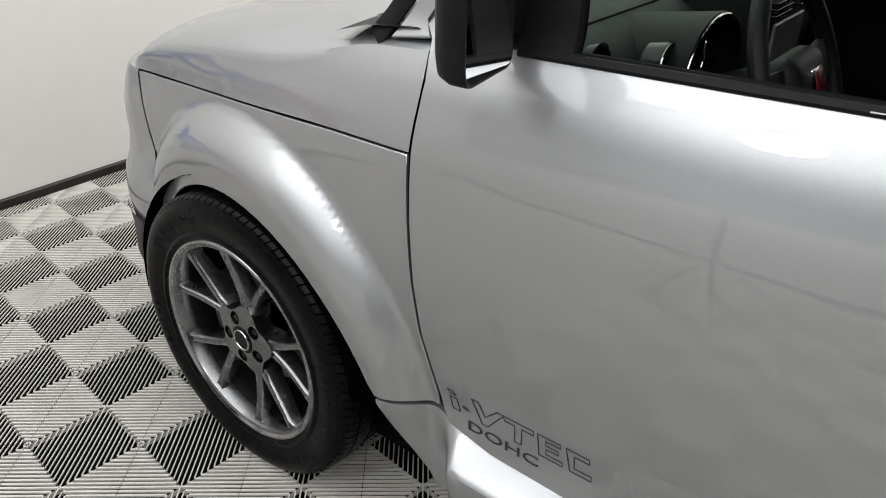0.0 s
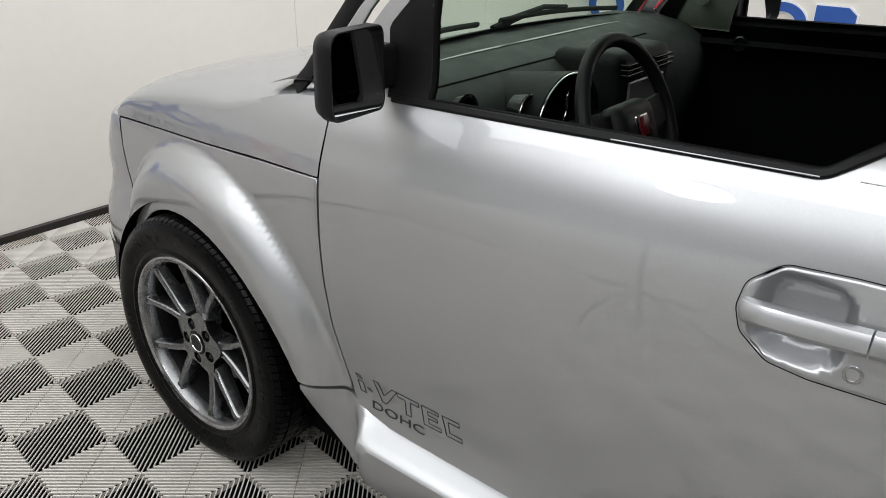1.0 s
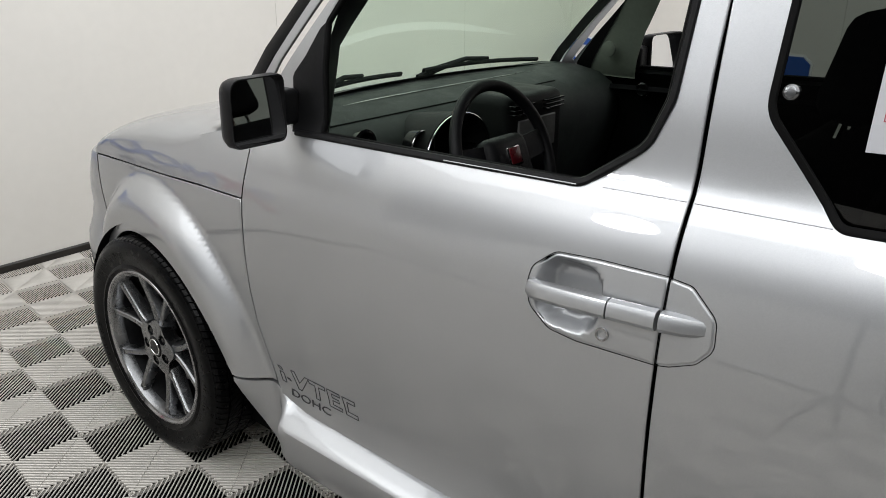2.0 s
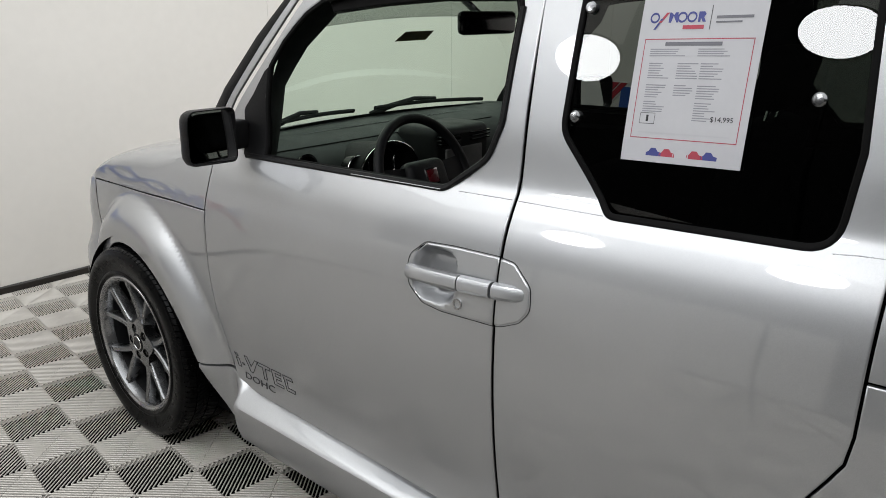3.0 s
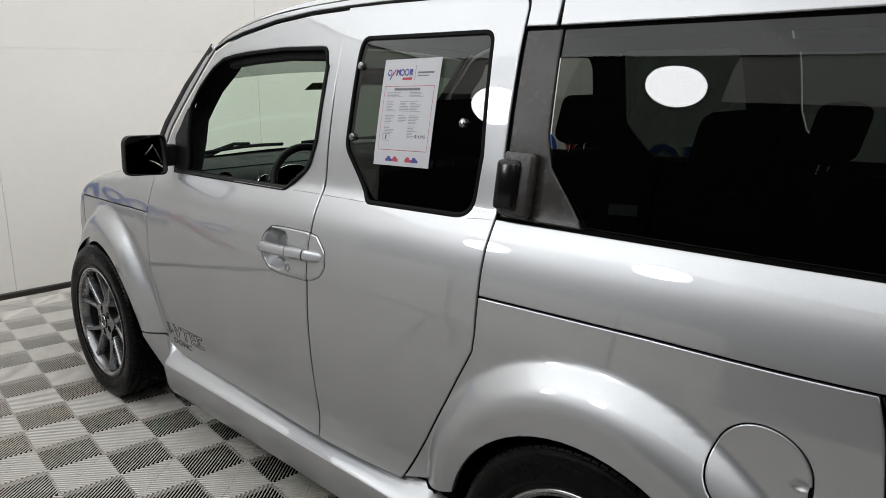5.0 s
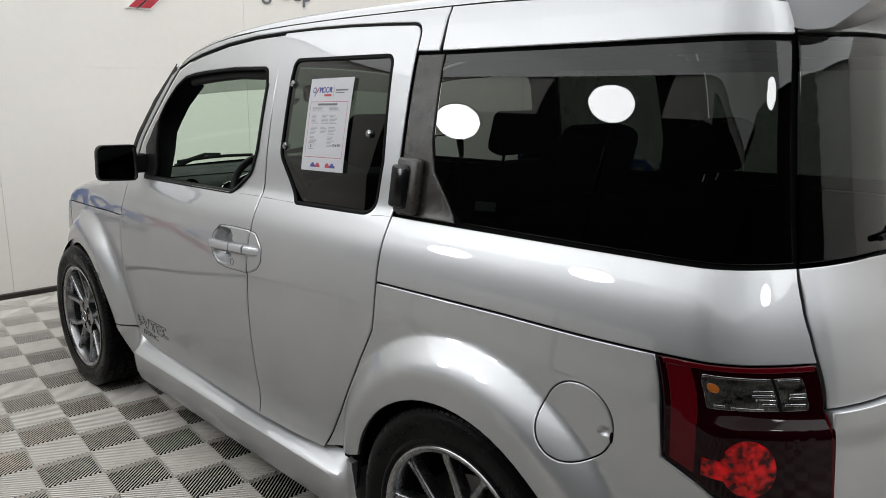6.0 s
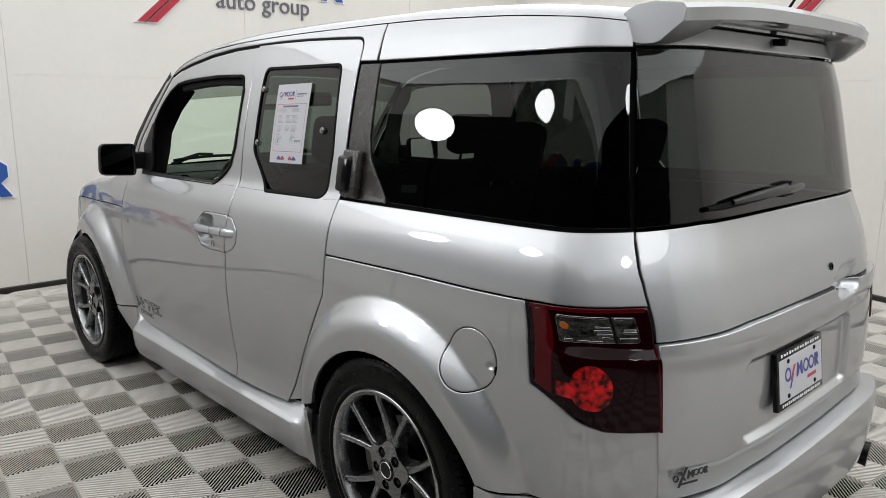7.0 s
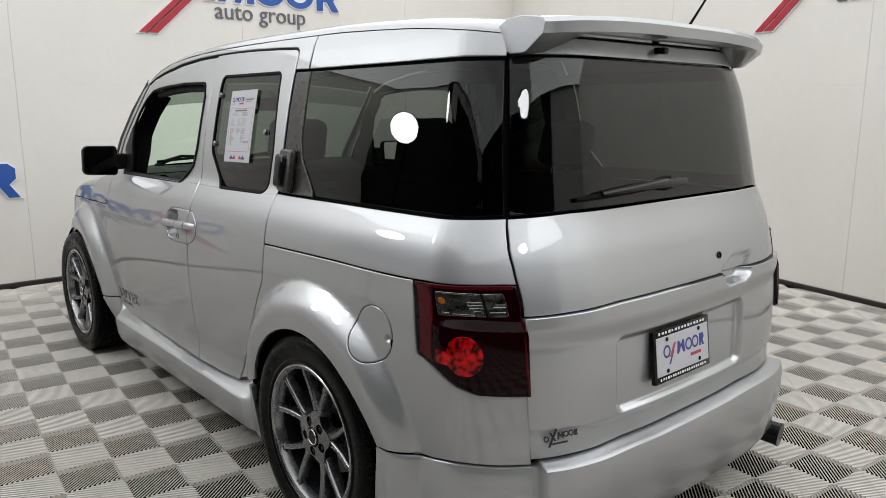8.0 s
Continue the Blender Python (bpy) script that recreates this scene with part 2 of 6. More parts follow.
def rounded(points, seg=6):
    """Rounds the corners of an outline whose points may carry a radius as third value."""
    out, n = [], len(points)
    for k in range(n):
        p = Vector(points[k][:2])
        r = points[k][2] if len(points[k]) > 2 else 0.0
        if r <= 0:
            out.append(tuple(p))
            continue
        a, b = Vector(points[k - 1][:2]) - p, Vector(points[(k + 1) % n][:2]) - p
        la, lb = a.length, b.length
        a.normalize()
        b.normalize()
        half = math.acos(max(-1, min(1, a.dot(b)))) / 2
        cut = min(r / max(math.tan(half), 1e-3), la * 0.48, lb * 0.48)
        s, e = p + a * cut, p + b * cut
        for j in range(seg + 1):
            t = j / seg
            out.append(tuple((1 - t) ** 2 * s + 2 * t * (1 - t) * p + t * t * e))
    return out


def dense(points, step=0.03):
    out, n = [], len(points)
    for k in range(n):
        a, b = Vector(points[k]), Vector(points[(k + 1) % n])
        parts = max(1, math.ceil((b - a).length / step))
        out += [tuple(a.lerp(b, j / parts)) for j in range(parts)]
    return out


def area2(points):
    return sum(a[0] * b[1] - b[0] * a[1] for a, b in zip(points, points[1:] + points[:1])) / 2


def inset(points, d):
    """Moves a counter-clockwise outline inwards by d."""
    out, n = [], len(points)
    for k in range(n):
        p, a, b = Vector(points[k]), Vector(points[k - 1]), Vector(points[(k + 1) % n])
        e0, e1 = (p - a).normalized(), (b - p).normalized()
        n0, n1 = Vector((-e0.y, e0.x)), Vector((-e1.y, e1.x))
        m = (n0 + n1)
        m = m.normalized() if m.length > 1e-6 else n0
        out.append(tuple(p + m * (d / max(m.dot(n0), 0.45))))
    return out


# ---- the body's shell ----
def lerp_table(table, v):
    """Smooth curve through (position, value) pairs (monotone cubic)."""
    n = len(table)
    if v <= table[0][0]:
        return table[0][1]
    if v >= table[-1][0]:
        return table[-1][1]
    k = 0
    while table[k + 1][0] < v:
        k += 1
    def slope(i):
        if i <= 0 or i >= n - 1:
            j = min(max(i, 0), n - 1)
            a, b = (0, 1) if j == 0 else (n - 2, n - 1)
            return (table[b][1] - table[a][1]) / (table[b][0] - table[a][0])
        d0 = (table[i][1] - table[i - 1][1]) / (table[i][0] - table[i - 1][0])
        d1 = (table[i + 1][1] - table[i][1]) / (table[i + 1][0] - table[i][0])
        return 0.0 if d0 * d1 <= 0 else 2 * d0 * d1 / (d0 + d1)
    h = table[k + 1][0] - table[k][0]
    s = (v - table[k][0]) / h
    a, b, m0, m1 = table[k][1], table[k + 1][1], slope(k) * h, slope(k + 1) * h
    return a + s * m0 + s * s * (3 * (b - a) - 2 * m0 - m1) + s * s * s * (2 * (a - b) + m0 + m1)


def ease(v):
    v = min(max(v, 0.0), 1.0)
    return v * v * (3 - 2 * v)


def softened(table, z0, z1, step, reach):
    """The same curve with its bends rounded off over a reach."""
    out, n = [], round((z1 - z0) / step)
    for k in range(n + 1):
        z, total, weight = z0 + k * step, 0.0, 0.0
        for j in range(-12, 13):
            w = math.exp(-0.5 * (j / 4) ** 2)
            zz = z + reach * j / 4
            total += w * lerp_table(table, zz)
            weight += w
        out.append((z, total / weight))
    return out


WHEEL_Y, WHEEL_R, WHEEL_Z = (0.0, -2.59), 0.352, 0.352
HALF = [(0.20, 0.785), (0.33, 0.822), (0.375, 0.814), (0.42, 0.813), (0.50, 0.823), (0.62, 0.836), (0.75, 0.842), (0.86, 0.839), (0.95, 0.829),
        (1.00, 0.8202), (1.03, 0.8132), (1.05, 0.8070), (1.07, 0.7988), (1.09, 0.7892), (1.115, 0.7758), (1.14, 0.7610), (1.25, 0.7445), (1.49, 0.698), (1.60, 0.667), (1.66, 0.645), (1.72, 0.600)]
HALF = softened(HALF, 0.20, 1.72, 0.01, 0.009)
REAR = [(0.20, 3.42), (0.45, 3.44), (0.62, 3.44), (0.90, 3.42), (1.02, 3.395), (1.15, 3.355), (1.58, 3.275), (1.72, 3.24)]
# plan of the rear corner: flat for long, then a tight turn
CORNER_PLAN = [(0.0, 0.0), (0.476, 0.516), (0.619, 0.613), (0.715, 0.707), (0.757, 0.755), (0.802, 0.810), (0.826, 0.844), (0.839, 0.864), (0.855, 0.889),
                (0.876, 0.9227), (0.893, 0.9496), (0.909, 0.970), (0.922, 0.984), (0.937, 0.9925), (0.955, 0.9958), (0.9646, 0.9972), (1.0, 1.0)]
# how far u runs ahead round the corner below the shoulder
LOWER_SHIFT = [(2.83, 0.0), (2.9, 0.003), (3.0, 0.018), (3.074, 0.036), (3.15, 0.055), (3.25, 0.053), (3.35, 0.048), (3.45, 0.056), (3.55, 0.090), (3.7, 0.145), (3.85, 0.102), (4.0133, 0.0)]
# and how far the lines there run uphill
LOWER_RISE = [(2.83, 0.0), (2.9, 0.0015), (3.0, 0.0112), (3.074, 0.0228), (3.15, 0.0346), (3.2, 0.0342), (3.25, 0.0305), (3.3, 0.0259), (3.39, 0.0201), (3.5, 0.0152), (3.67, 0.0081), (3.85, 0.001), (4.0133, 0.0)]
TAIL_WIDTH = [(0.2, 0.150), (0.46, 0.150), (0.53, 0.110), (0.9, 0.108), (1.05, 0.115), (1.3, 0.135), (1.46, 0.130), (1.56, 0.090), (1.66, 0.0)]
BEND = 2.83


def make_bend():
    pts, total, out = [], 0.0, [(0.0, 0.0)]
    for k in range(401):
        a = math.pi / 2 * (1 - (1 - k / 400) ** 2)
        pts.append((0.83 * math.sqrt(max(math.cos(a), 0.0)), 0.58 * math.sin(a), a))
    for p, q in zip(pts, pts[1:]):
        total += math.hypot(q[0] - p[0], q[1] - p[1])
        out.append((total, q[2]))
    return out, total


BEND_TABLE, BEND_LENGTH = make_bend()
MIDDLE = BEND + BEND_LENGTH


def bend_angle(s):
    lo, hi = 0, len(BEND_TABLE) - 1
    while hi - lo > 1:
        mid = (lo + hi) // 2
        if BEND_TABLE[mid][0] <= s:
            lo = mid
        else:
            hi = mid
    (s0, a0), (s1, a1) = BEND_TABLE[lo], BEND_TABLE[hi]
    return a0 + (a1 - a0) * (s - s0) / max(s1 - s0, 1e-9)


def soft_ramp(t, f=0.10):
    """0 below 0, 1 above 1: a short hollow bend, then a round shoulder."""
    def bend(v):
        return 0.0 if v < -f else v if v > f else (v + f) ** 2 / (4 * f)
    return math.sin(math.pi / 2 * min(max(bend(t) - bend(t - 1), 0.0), 1.0))


def flare(y, z):
    """How far the wheel-arch flares push the shell out: a sloping shoulder round a flat band."""
    out = 0.0
    for k, cy in enumerate(WHEEL_Y):
        d = math.hypot(y - cy, z - WHEEL_Z)
        lip = 0.062 if k == 0 else 0.056
        w = soft_ramp((0.524 - d) / 0.098)
        if z < WHEEL_Z:
            w *= 1 - 0.25 * ease((WHEEL_Z - z) / 0.2)
        out = max(out, lip * w)
    return out


def taper(y):
    return 0.112 * max((y + 0.7) / 1.15, 0.0) ** 1.6


def widen(x, y, z):
    """The tail stands a little wider on its right side."""
    k = lerp_table(TAIL_WIDTH, z) * ease((-y - 1.5) / 1.5) * ease(x / 0.6)
    return x * (1 + k), y, z


def half_width(u, z):
    """The side's section, whose shoulder climbs a little towards the tail."""
    climb = 0.022 * (min(max(u, 0.3), BEND) - 1.9)
    return lerp_table(HALF, z - climb * ease((z - 0.92) / 0.08) * (1 - ease((z - 1.17) / 0.1)))


def shell(u, z):
    """A point of the outer skin: u runs back along the left side, round the corner and across the tail; z is the height."""
    if u > MIDDLE:
        x, y, zz = shell(2 * MIDDLE - u, z)
        return widen(-x, y, zz)
    h = half_width(u, z)
    if u <= BEND:
        return -(h - taper(-u) + flare(-u, z)), -u, z
    rise = lerp_table(LOWER_RISE, u) * (1 - ease((z - 0.80) / 0.27)) * (1 + min(max(0.7 - z, -0.2), 0.2))
    u += lerp_table(LOWER_SHIFT, u) * (1 - ease((z - 0.86) / 0.24))
    a = bend_angle(u - BEND)
    b = lerp_table(REAR, z) - BEND
    f = flare(-(BEND + b * math.sin(a)), z)
    drop = 1 - lerp_table(CORNER_PLAN, max(math.cos(a), 0.0) ** 0.335)
    return -(h + f) * (1 - drop), -(BEND + b * math.sin(a)), z + rise


def side_glass(u, z):
    """The side glass runs on straight below the belt line, inside the shoulder."""
    if z >= 1.17:
        return shell(u, z)
    p, q, d = shell(u, 1.17), shell(u, 1.25), (1.17 - z) / 0.08
    return p[0] + (p[0] - q[0]) * d, p[1] + (p[1] - q[1]) * d, z


def shell_frame(u, z, surface=None):
    """Point, outward normal and the two directions of a surface at (u, z)."""
    surface = surface or shell
    e = 1e-3
    p = Vector(surface(u, z))
    du = (Vector(surface(u + e, z)) - Vector(surface(u - e, z))) / (2 * e)
    dz = (Vector(surface(u, z + e)) - Vector(surface(u, z - e))) / (2 * e)
    n = du.cross(dz)
    n = n.normalized() if n.length > 1e-9 else Vector((-1, 0, 0))
    return p, n, du, dz


def panel_data(outline, holes=(), gap=0.0030, depth=0.008, chamfer=0.003, off=0.0, grid=0.035, surface=None, relief=None):
    """A sheet cut to an outline on the shell, with turned-in edges. Returns points, normals and faces."""
    surface = surface or shell
    loops = []
    for n, loop in enumerate([outline, *holes]):
        loop = dense([p[:2] for p in loop])
        if (area2(loop) > 0) != (n == 0):
            loop = loop[::-1]
        loops.append(inset(loop, gap) if gap else loop)
    bm = bmesh.new()
    for loop in loops:
        vs = [bm.verts.new((*p, 0)) for p in (inset(loop, chamfer) if chamfer else loop)]
        for a, b in zip(vs, vs[1:] + vs[:1]):
            bm.edges.new((a, b))
    bmesh.ops.triangle_fill(bm, use_beauty=True, edges=bm.edges[:])
    us, zs = [p[0] for p in loops[0]], [p[1] for p in loops[0]]
    for axis, lo, hi in ((0, min(us), max(us)), (1, min(zs), max(zs))):
        k = math.ceil(lo / grid) + 0
        while k * grid < hi:
            co, no = [0, 0, 0], [0, 0, 0]
            co[axis], no[axis] = k * grid, 1
            bmesh.ops.bisect_plane(bm, geom=bm.verts[:] + bm.edges[:] + bm.faces[:], plane_co=co, plane_no=no, dist=1e-5)
            k += 1
    bmesh.ops.remove_doubles(bm, verts=bm.verts, dist=1e-5)
    bm.verts.index_update()
    points, normals, faces = [], [], []
    for v in bm.verts:
        p, n, _, _ = shell_frame(v.co.x, v.co.y, surface)
        o = off + (relief(v.co.x, v.co.y) if relief else 0.0)
        if relief:
            e = 2e-3
            q, _, du, dz = shell_frame(v.co.x, v.co.y, surface)
            gu = (relief(v.co.x + e, v.co.y) - relief(v.co.x - e, v.co.y)) / (2 * e)
            gz = (relief(v.co.x, v.co.y + e) - relief(v.co.x, v.co.y - e)) / (2 * e)
            normals.append((n - du * (gu / max(du.length_squared, 1e-6)) - dz * (gz / max(dz.length_squared, 1e-6))).normalized())
        else:
            normals.append(n)
        points.append(p + n * o)
    for fc in bm.faces:
        vs = [v.index for v in fc.verts]
        faces.append(vs if fc.normal.z > 0 else vs[::-1])
    bm.free()
    if depth:
        for loop in loops:
            inner, n = inset(loop, chamfer), len(loop)
            base = len(points)
            for k in range(n):
                e = Vector(loop[(k + 1) % n]) - Vector(loop[k - 1])
                e = e.normalized() if e.length > 1e-9 else Vector((1, 0))
                out2 = Vector((e.y, -e.x))
                o = off + (relief(*inner[k]) if relief else 0.0)
                p0, n0, du, dz = shell_frame(*inner[k], surface)
                p1, n1, du, dz = shell_frame(*loop[k], surface)
                side = (du * out2.x + dz * out2.y)
                side = side.normalized() if side.length > 1e-9 else n1
                points.extend((p0 + n0 * o, p1 + n1 * (o - chamfer), p1 + n1 * (o - chamfer), p1 + n1 * (o - depth)))
                normals.extend((n0, (n1 + side).normalized(), side, side))
            for k in range(n):
                a, b = base + 4 * k, base + 4 * ((k + 1) % n)
                faces.append((a, b, b + 1, a + 1)[::-1])
                faces.append((a + 2, b + 2, b + 3, a + 3)[::-1])
    return points, normals, faces


def sheet(name, data, material, parent, label="", mirrored=False):
    points, normals, faces = data
    if mirrored:
        points = [Vector(widen(-p.x, p.y, p.z)) for p in points]
        normals = [Vector((-n.x, n.y, n.z)) for n in normals]
        faces = [tuple(f)[::-1] for f in faces]
    mesh = bpy.data.meshes.new(name)
    mesh.from_pydata(points, [], faces)
    mesh.update()
    mesh.shade_smooth()
    mesh.normals_split_custom_set_from_vertices([tuple(n) for n in normals])
    return link_mesh(name, mesh, material, parent, label)


def panel(name, outline, material, parent, label="", both=True, **kw):
    data = panel_data(outline, **kw)
    ob = sheet(name, data, material, parent, label)
    if both:
        sheet(name, data, material, parent, label, mirrored=True)
    return ob


def band(name, outline, width, material, parent, height=0.008, off=0.0, label="", both=True, surface=None, closed=True):
    """A rounded strip that follows an outline on the shell."""
    loop = dense([p[:2] for p in outline], 0.025) if closed else [p[:2] for p in outline]
    rings = []
    n = len(loop)
    for k in range(n):
        a = loop[k - 1] if closed or k else loop[0]
        b = loop[(k + 1) % n] if closed or k < n - 1 else loop[-1]
        e = (Vector(b) - Vector(a)).normalized()
        o = Vector((-e.y, e.x))
        ring = []
        for s, h in ((-0.5, -0.6), (-0.5, 0.55), (-0.3, 1.0), (0.3, 1.0), (0.5, 0.55), (0.5, -0.6)):
            q = Vector(loop[k]) + o * (s * width)
            p, nn, _, _ = shell_frame(q.x, q.y, surface)
            ring.append(p + nn * (off + h * height))
        rings.append(ring)
    if closed:
        rings.append(rings[0])
    bm = loft(rings)
    bmesh.ops.remove_doubles(bm, verts=bm.verts, dist=1e-6)
    bmesh.ops.recalc_face_normals(bm, faces=bm.faces)
    if both:
        other = bm.copy()
        for v in other.verts:
            v.co = widen(-v.co.x, v.co.y, v.co.z)
        bmesh.ops.reverse_faces(other, faces=other.faces)
        part(name, other, material, parent, label)
    return part(name, bm, material, parent, label)


def mirror_part(ob, parent=None):
    """The same part on the car's other side."""
    mesh = ob.data.copy()
    bm = bmesh.new()
    bm.from_mesh(mesh)
    for v in bm.verts:
        v.co = widen(-v.co.x, v.co.y, v.co.z)
    bmesh.ops.reverse_faces(bm, faces=bm.faces)
    bm.to_mesh(mesh)
    bm.free()
    twin = new(ob.name.split(".")[0], mesh)
    twin.parent = parent or ob.parent
    return twin


# ---- the room ----
FRONT_Y, RIGHT_A, RIGHT_B, LEFT_X, BACK_Y = 1.96, (4.82, 1.96), (2.75, -7.71), -4.0, -7.7
ROOM_Z = CEILING_Z


def wall(name, a, b, label, z1=ROOM_Z, thick=0.12, material=None, z0=0.0):
    """An upright slab whose face runs from a to b, its back to the left of that way."""
    a, b = Vector(a), Vector(b)
    way = (b - a).normalized()
    back = Vector((-way.y, way.x)) * thick
    bm = bmesh.new()
    loft([[(*p, z0) for p in (a, b, b + back, a + back)], [(*p, z1) for p in (a, b, b + back, a + back)]], closed=True, caps=True, bm=bm)
    bmesh.ops.recalc_face_normals(bm, faces=bm.faces)
    return tagged(part(name, bm, material or WALL_PAINT, None, label, smooth=False), label, "wall", kind="structure")


def wall_panels(owner, a, b, joints, z_joint):
    """Thin facing panels on a wall with open joints between them."""
    a, b = Vector(a), Vector(b)
    way, length = (b - a).normalized(), (b - a).length
    face = Vector((way.y, -way.x))
    stops = [0.0, *joints, length]
    for s, e in zip(stops, stops[1:]):
        for z0, z1 in ((0.0, z_joint), (z_joint, ROOM_Z)):
            p, q = a + way * (s + 0.0012), a + way * (e - 0.0012)
            bm = bmesh.new()
            loft([[(*p, z0), (*q, z0), (*(q + face * 0.006), z0), (*(p + face * 0.006), z0)],
                  [(*p, z1 - 0.001), (*q, z1 - 0.001), (*(q + face * 0.006), z1 - 0.001), (*(p + face * 0.006), z1 - 0.001)]], closed=True, caps=True, bm=bm)
            bmesh.ops.recalc_face_normals(bm, faces=bm.faces)
            part("wall_panel", bm, WALL_PAINT, owner, smooth=False)


def baseboard(a, b):
    a, b = Vector(a), Vector(b)
    way = (b - a).normalized()
    face = Vector((way.y, -way.x))
    prof = [(0.006, 0.0), (0.018, 0.0), (0.018, 0.034), (0.014, 0.040), (0.006, 0.041)]
    bm = loft([[(*(p + face * d), z) for d, z in prof] for p in (a, b)], closed=True, caps=True)
    bmesh.ops.recalc_face_normals(bm, faces=bm.faces)
    tagged(part("baseboard", bm, BASE_BLACK, None, smooth=False), "black rubber baseboard along the white wall", "baseboard", kind="structure")


FRONT = ((LEFT_X, FRONT_Y), RIGHT_A)
front_wall = wall("wall_front", *FRONT, "white panelled studio wall with thin joints")
wall_panels(front_wall, *FRONT, [1.40, 3.31, 5.22, 7.13], 1.60)
right_wall = wall("wall_right", RIGHT_A, RIGHT_B, "white panelled studio wall with thin joints")
wall_panels(right_wall, RIGHT_A, RIGHT_B, [0.73, 2.64, 4.55, 6.46, 8.37], 1.60)
wall("wall_back", RIGHT_B, (0.55, BACK_Y), "plain grey studio wall", material=WALL_DARK)
wall("wall_back_curtain", (0.55, BACK_Y), (LEFT_X, BACK_Y), "black curtained part of the back wall", material=CURTAIN)
wall("wall_left", (LEFT_X, -1.6), (LEFT_X, FRONT_Y), "pale grey lower part of the studio wall", z1=1.10, material=WALL_GREY)
wall("wall_left_rear", (LEFT_X, BACK_Y), (LEFT_X, -1.6), "black curtained rear of the studio wall", z1=1.10, material=CURTAIN)
wall("wall_left_curtain", (LEFT_X, BACK_Y), (LEFT_X, FRONT_Y), "black curtained middle of the studio wall", z0=1.10, z1=2.65, material=CURTAIN)
wall("wall_left_curtain_top", (LEFT_X, BACK_Y), (LEFT_X, -2.7), "black curtained upper rear of the studio wall", z0=2.65, z1=3.02, material=CURTAIN)
wall("wall_left_upper_end", (LEFT_X, BACK_Y), (LEFT_X, -2.7), "pale grey strip under the ceiling", z0=3.02, material=WALL_GREY)
wall("wall_left_upper_rear", (LEFT_X, -2.7), (LEFT_X, -1.15), "pale grey upper part of the studio wall", z0=2.65, material=WALL_GREY)
wall("wall_left_upper_gap", (LEFT_X, -1.15), (LEFT_X, 0.12), "black gap in the upper part of the wall", z0=2.65, material=CURTAIN)
wall("wall_left_upper_front", (LEFT_X, 0.12), (LEFT_X, FRONT_Y), "pale grey upper part of the studio wall", z0=2.65, material=WALL_GREY)
baseboard(*FRONT)
baseboard(RIGHT_A, RIGHT_B)
baseboard((LEFT_X, BACK_Y), (LEFT_X, FRONT_Y))
tagged(part("ceiling", box((LEFT_X - 0.2, BACK_Y - 0.2, ROOM_Z), (5.2, FRONT_Y + 0.2, ROOM_Z + 0.15)), CEILING_PAINT, smooth=False),
       "plain white studio ceiling", "ceiling", kind="structure")


# ---- signs on the walls: plain shapes in the sign's colours ----
def raised(outline, holes, put, depth=0.018):
    """A flat raised shape: outline in (along, up), put(along, up, out) gives its place."""
    bm = bmesh.new()
    loops = [outline, *holes]
    for n, loop in enumerate(loops):
        if (area2(loop) > 0) != (n == 0):
            loops[n] = loop[::-1]
    for loop in loops:
        vs = [bm.verts.new((*p, 0)) for p in loop]
        for a, b in zip(vs, vs[1:] + vs[:1]):
            bm.edges.new((a, b))
    bmesh.ops.triangle_fill(bm, use_beauty=True, edges=bm.edges[:])
    front = bm.faces[:]
    made = bmesh.ops.extrude_face_region(bm, geom=front)
    for v in [g for g in made["geom"] if isinstance(g, bmesh.types.BMVert)]:
        v.co.z = depth
    bmesh.ops.recalc_face_normals(bm, faces=bm.faces)
    for v in bm.verts:
        v.co = put(*v.co)
    bmesh.ops.recalc_face_normals(bm, faces=bm.faces)
    return bm


def oval(cx, cy, rx, ry, n=40):
    return [(cx + rx * math.cos(2 * math.pi * k / n), cy + ry * math.sin(2 * math.pi * k / n)) for k in range(n)]


def words(text, size, put, depth=0.012):
    """Raised words with the built-in font, from a curve turned to a mesh."""
    cu = bpy.data.curves.new("words", "FONT")
    cu.body, cu.size, cu.extrude, cu.resolution_u = text, size, depth / 2, 3
    tmp = bpy.data.objects.new("words", cu)
    mesh = bpy.data.meshes.new_from_object(tmp)
    bpy.data.objects.remove(tmp)
    bm = bmesh.new()
    bm.from_mesh(mesh)
    bpy.data.meshes.remove(mesh)
    for v in bm.verts:
        v.co = put(v.co.x, v.co.y, v.co.z + depth / 2)
    return bm


def islands(bm):
    """Splits a bmesh into its separate pieces."""
    left, out = set(bm.verts), []
    while left:
        seed = left.pop()
        group, todo = {seed}, [seed]
        while todo:
            for e in todo.pop().link_edges:
                for v in e.verts:
                    if v not in group:
                        group.add(v)
                        todo.append(v)
        left -= group
        piece = bm.copy()
        bm.verts.index_update()
        keep = {v.index for v in group}
        piece.verts.ensure_lookup_table()
        bmesh.ops.delete(piece, geom=[v for k, v in enumerate(piece.verts) if k not in keep], context="VERTS")
        out.append(piece)
    bm.free()
    return sorted(out, key=lambda p: sum(v.co.x + v.co.y for v in p.verts) / len(p.verts))


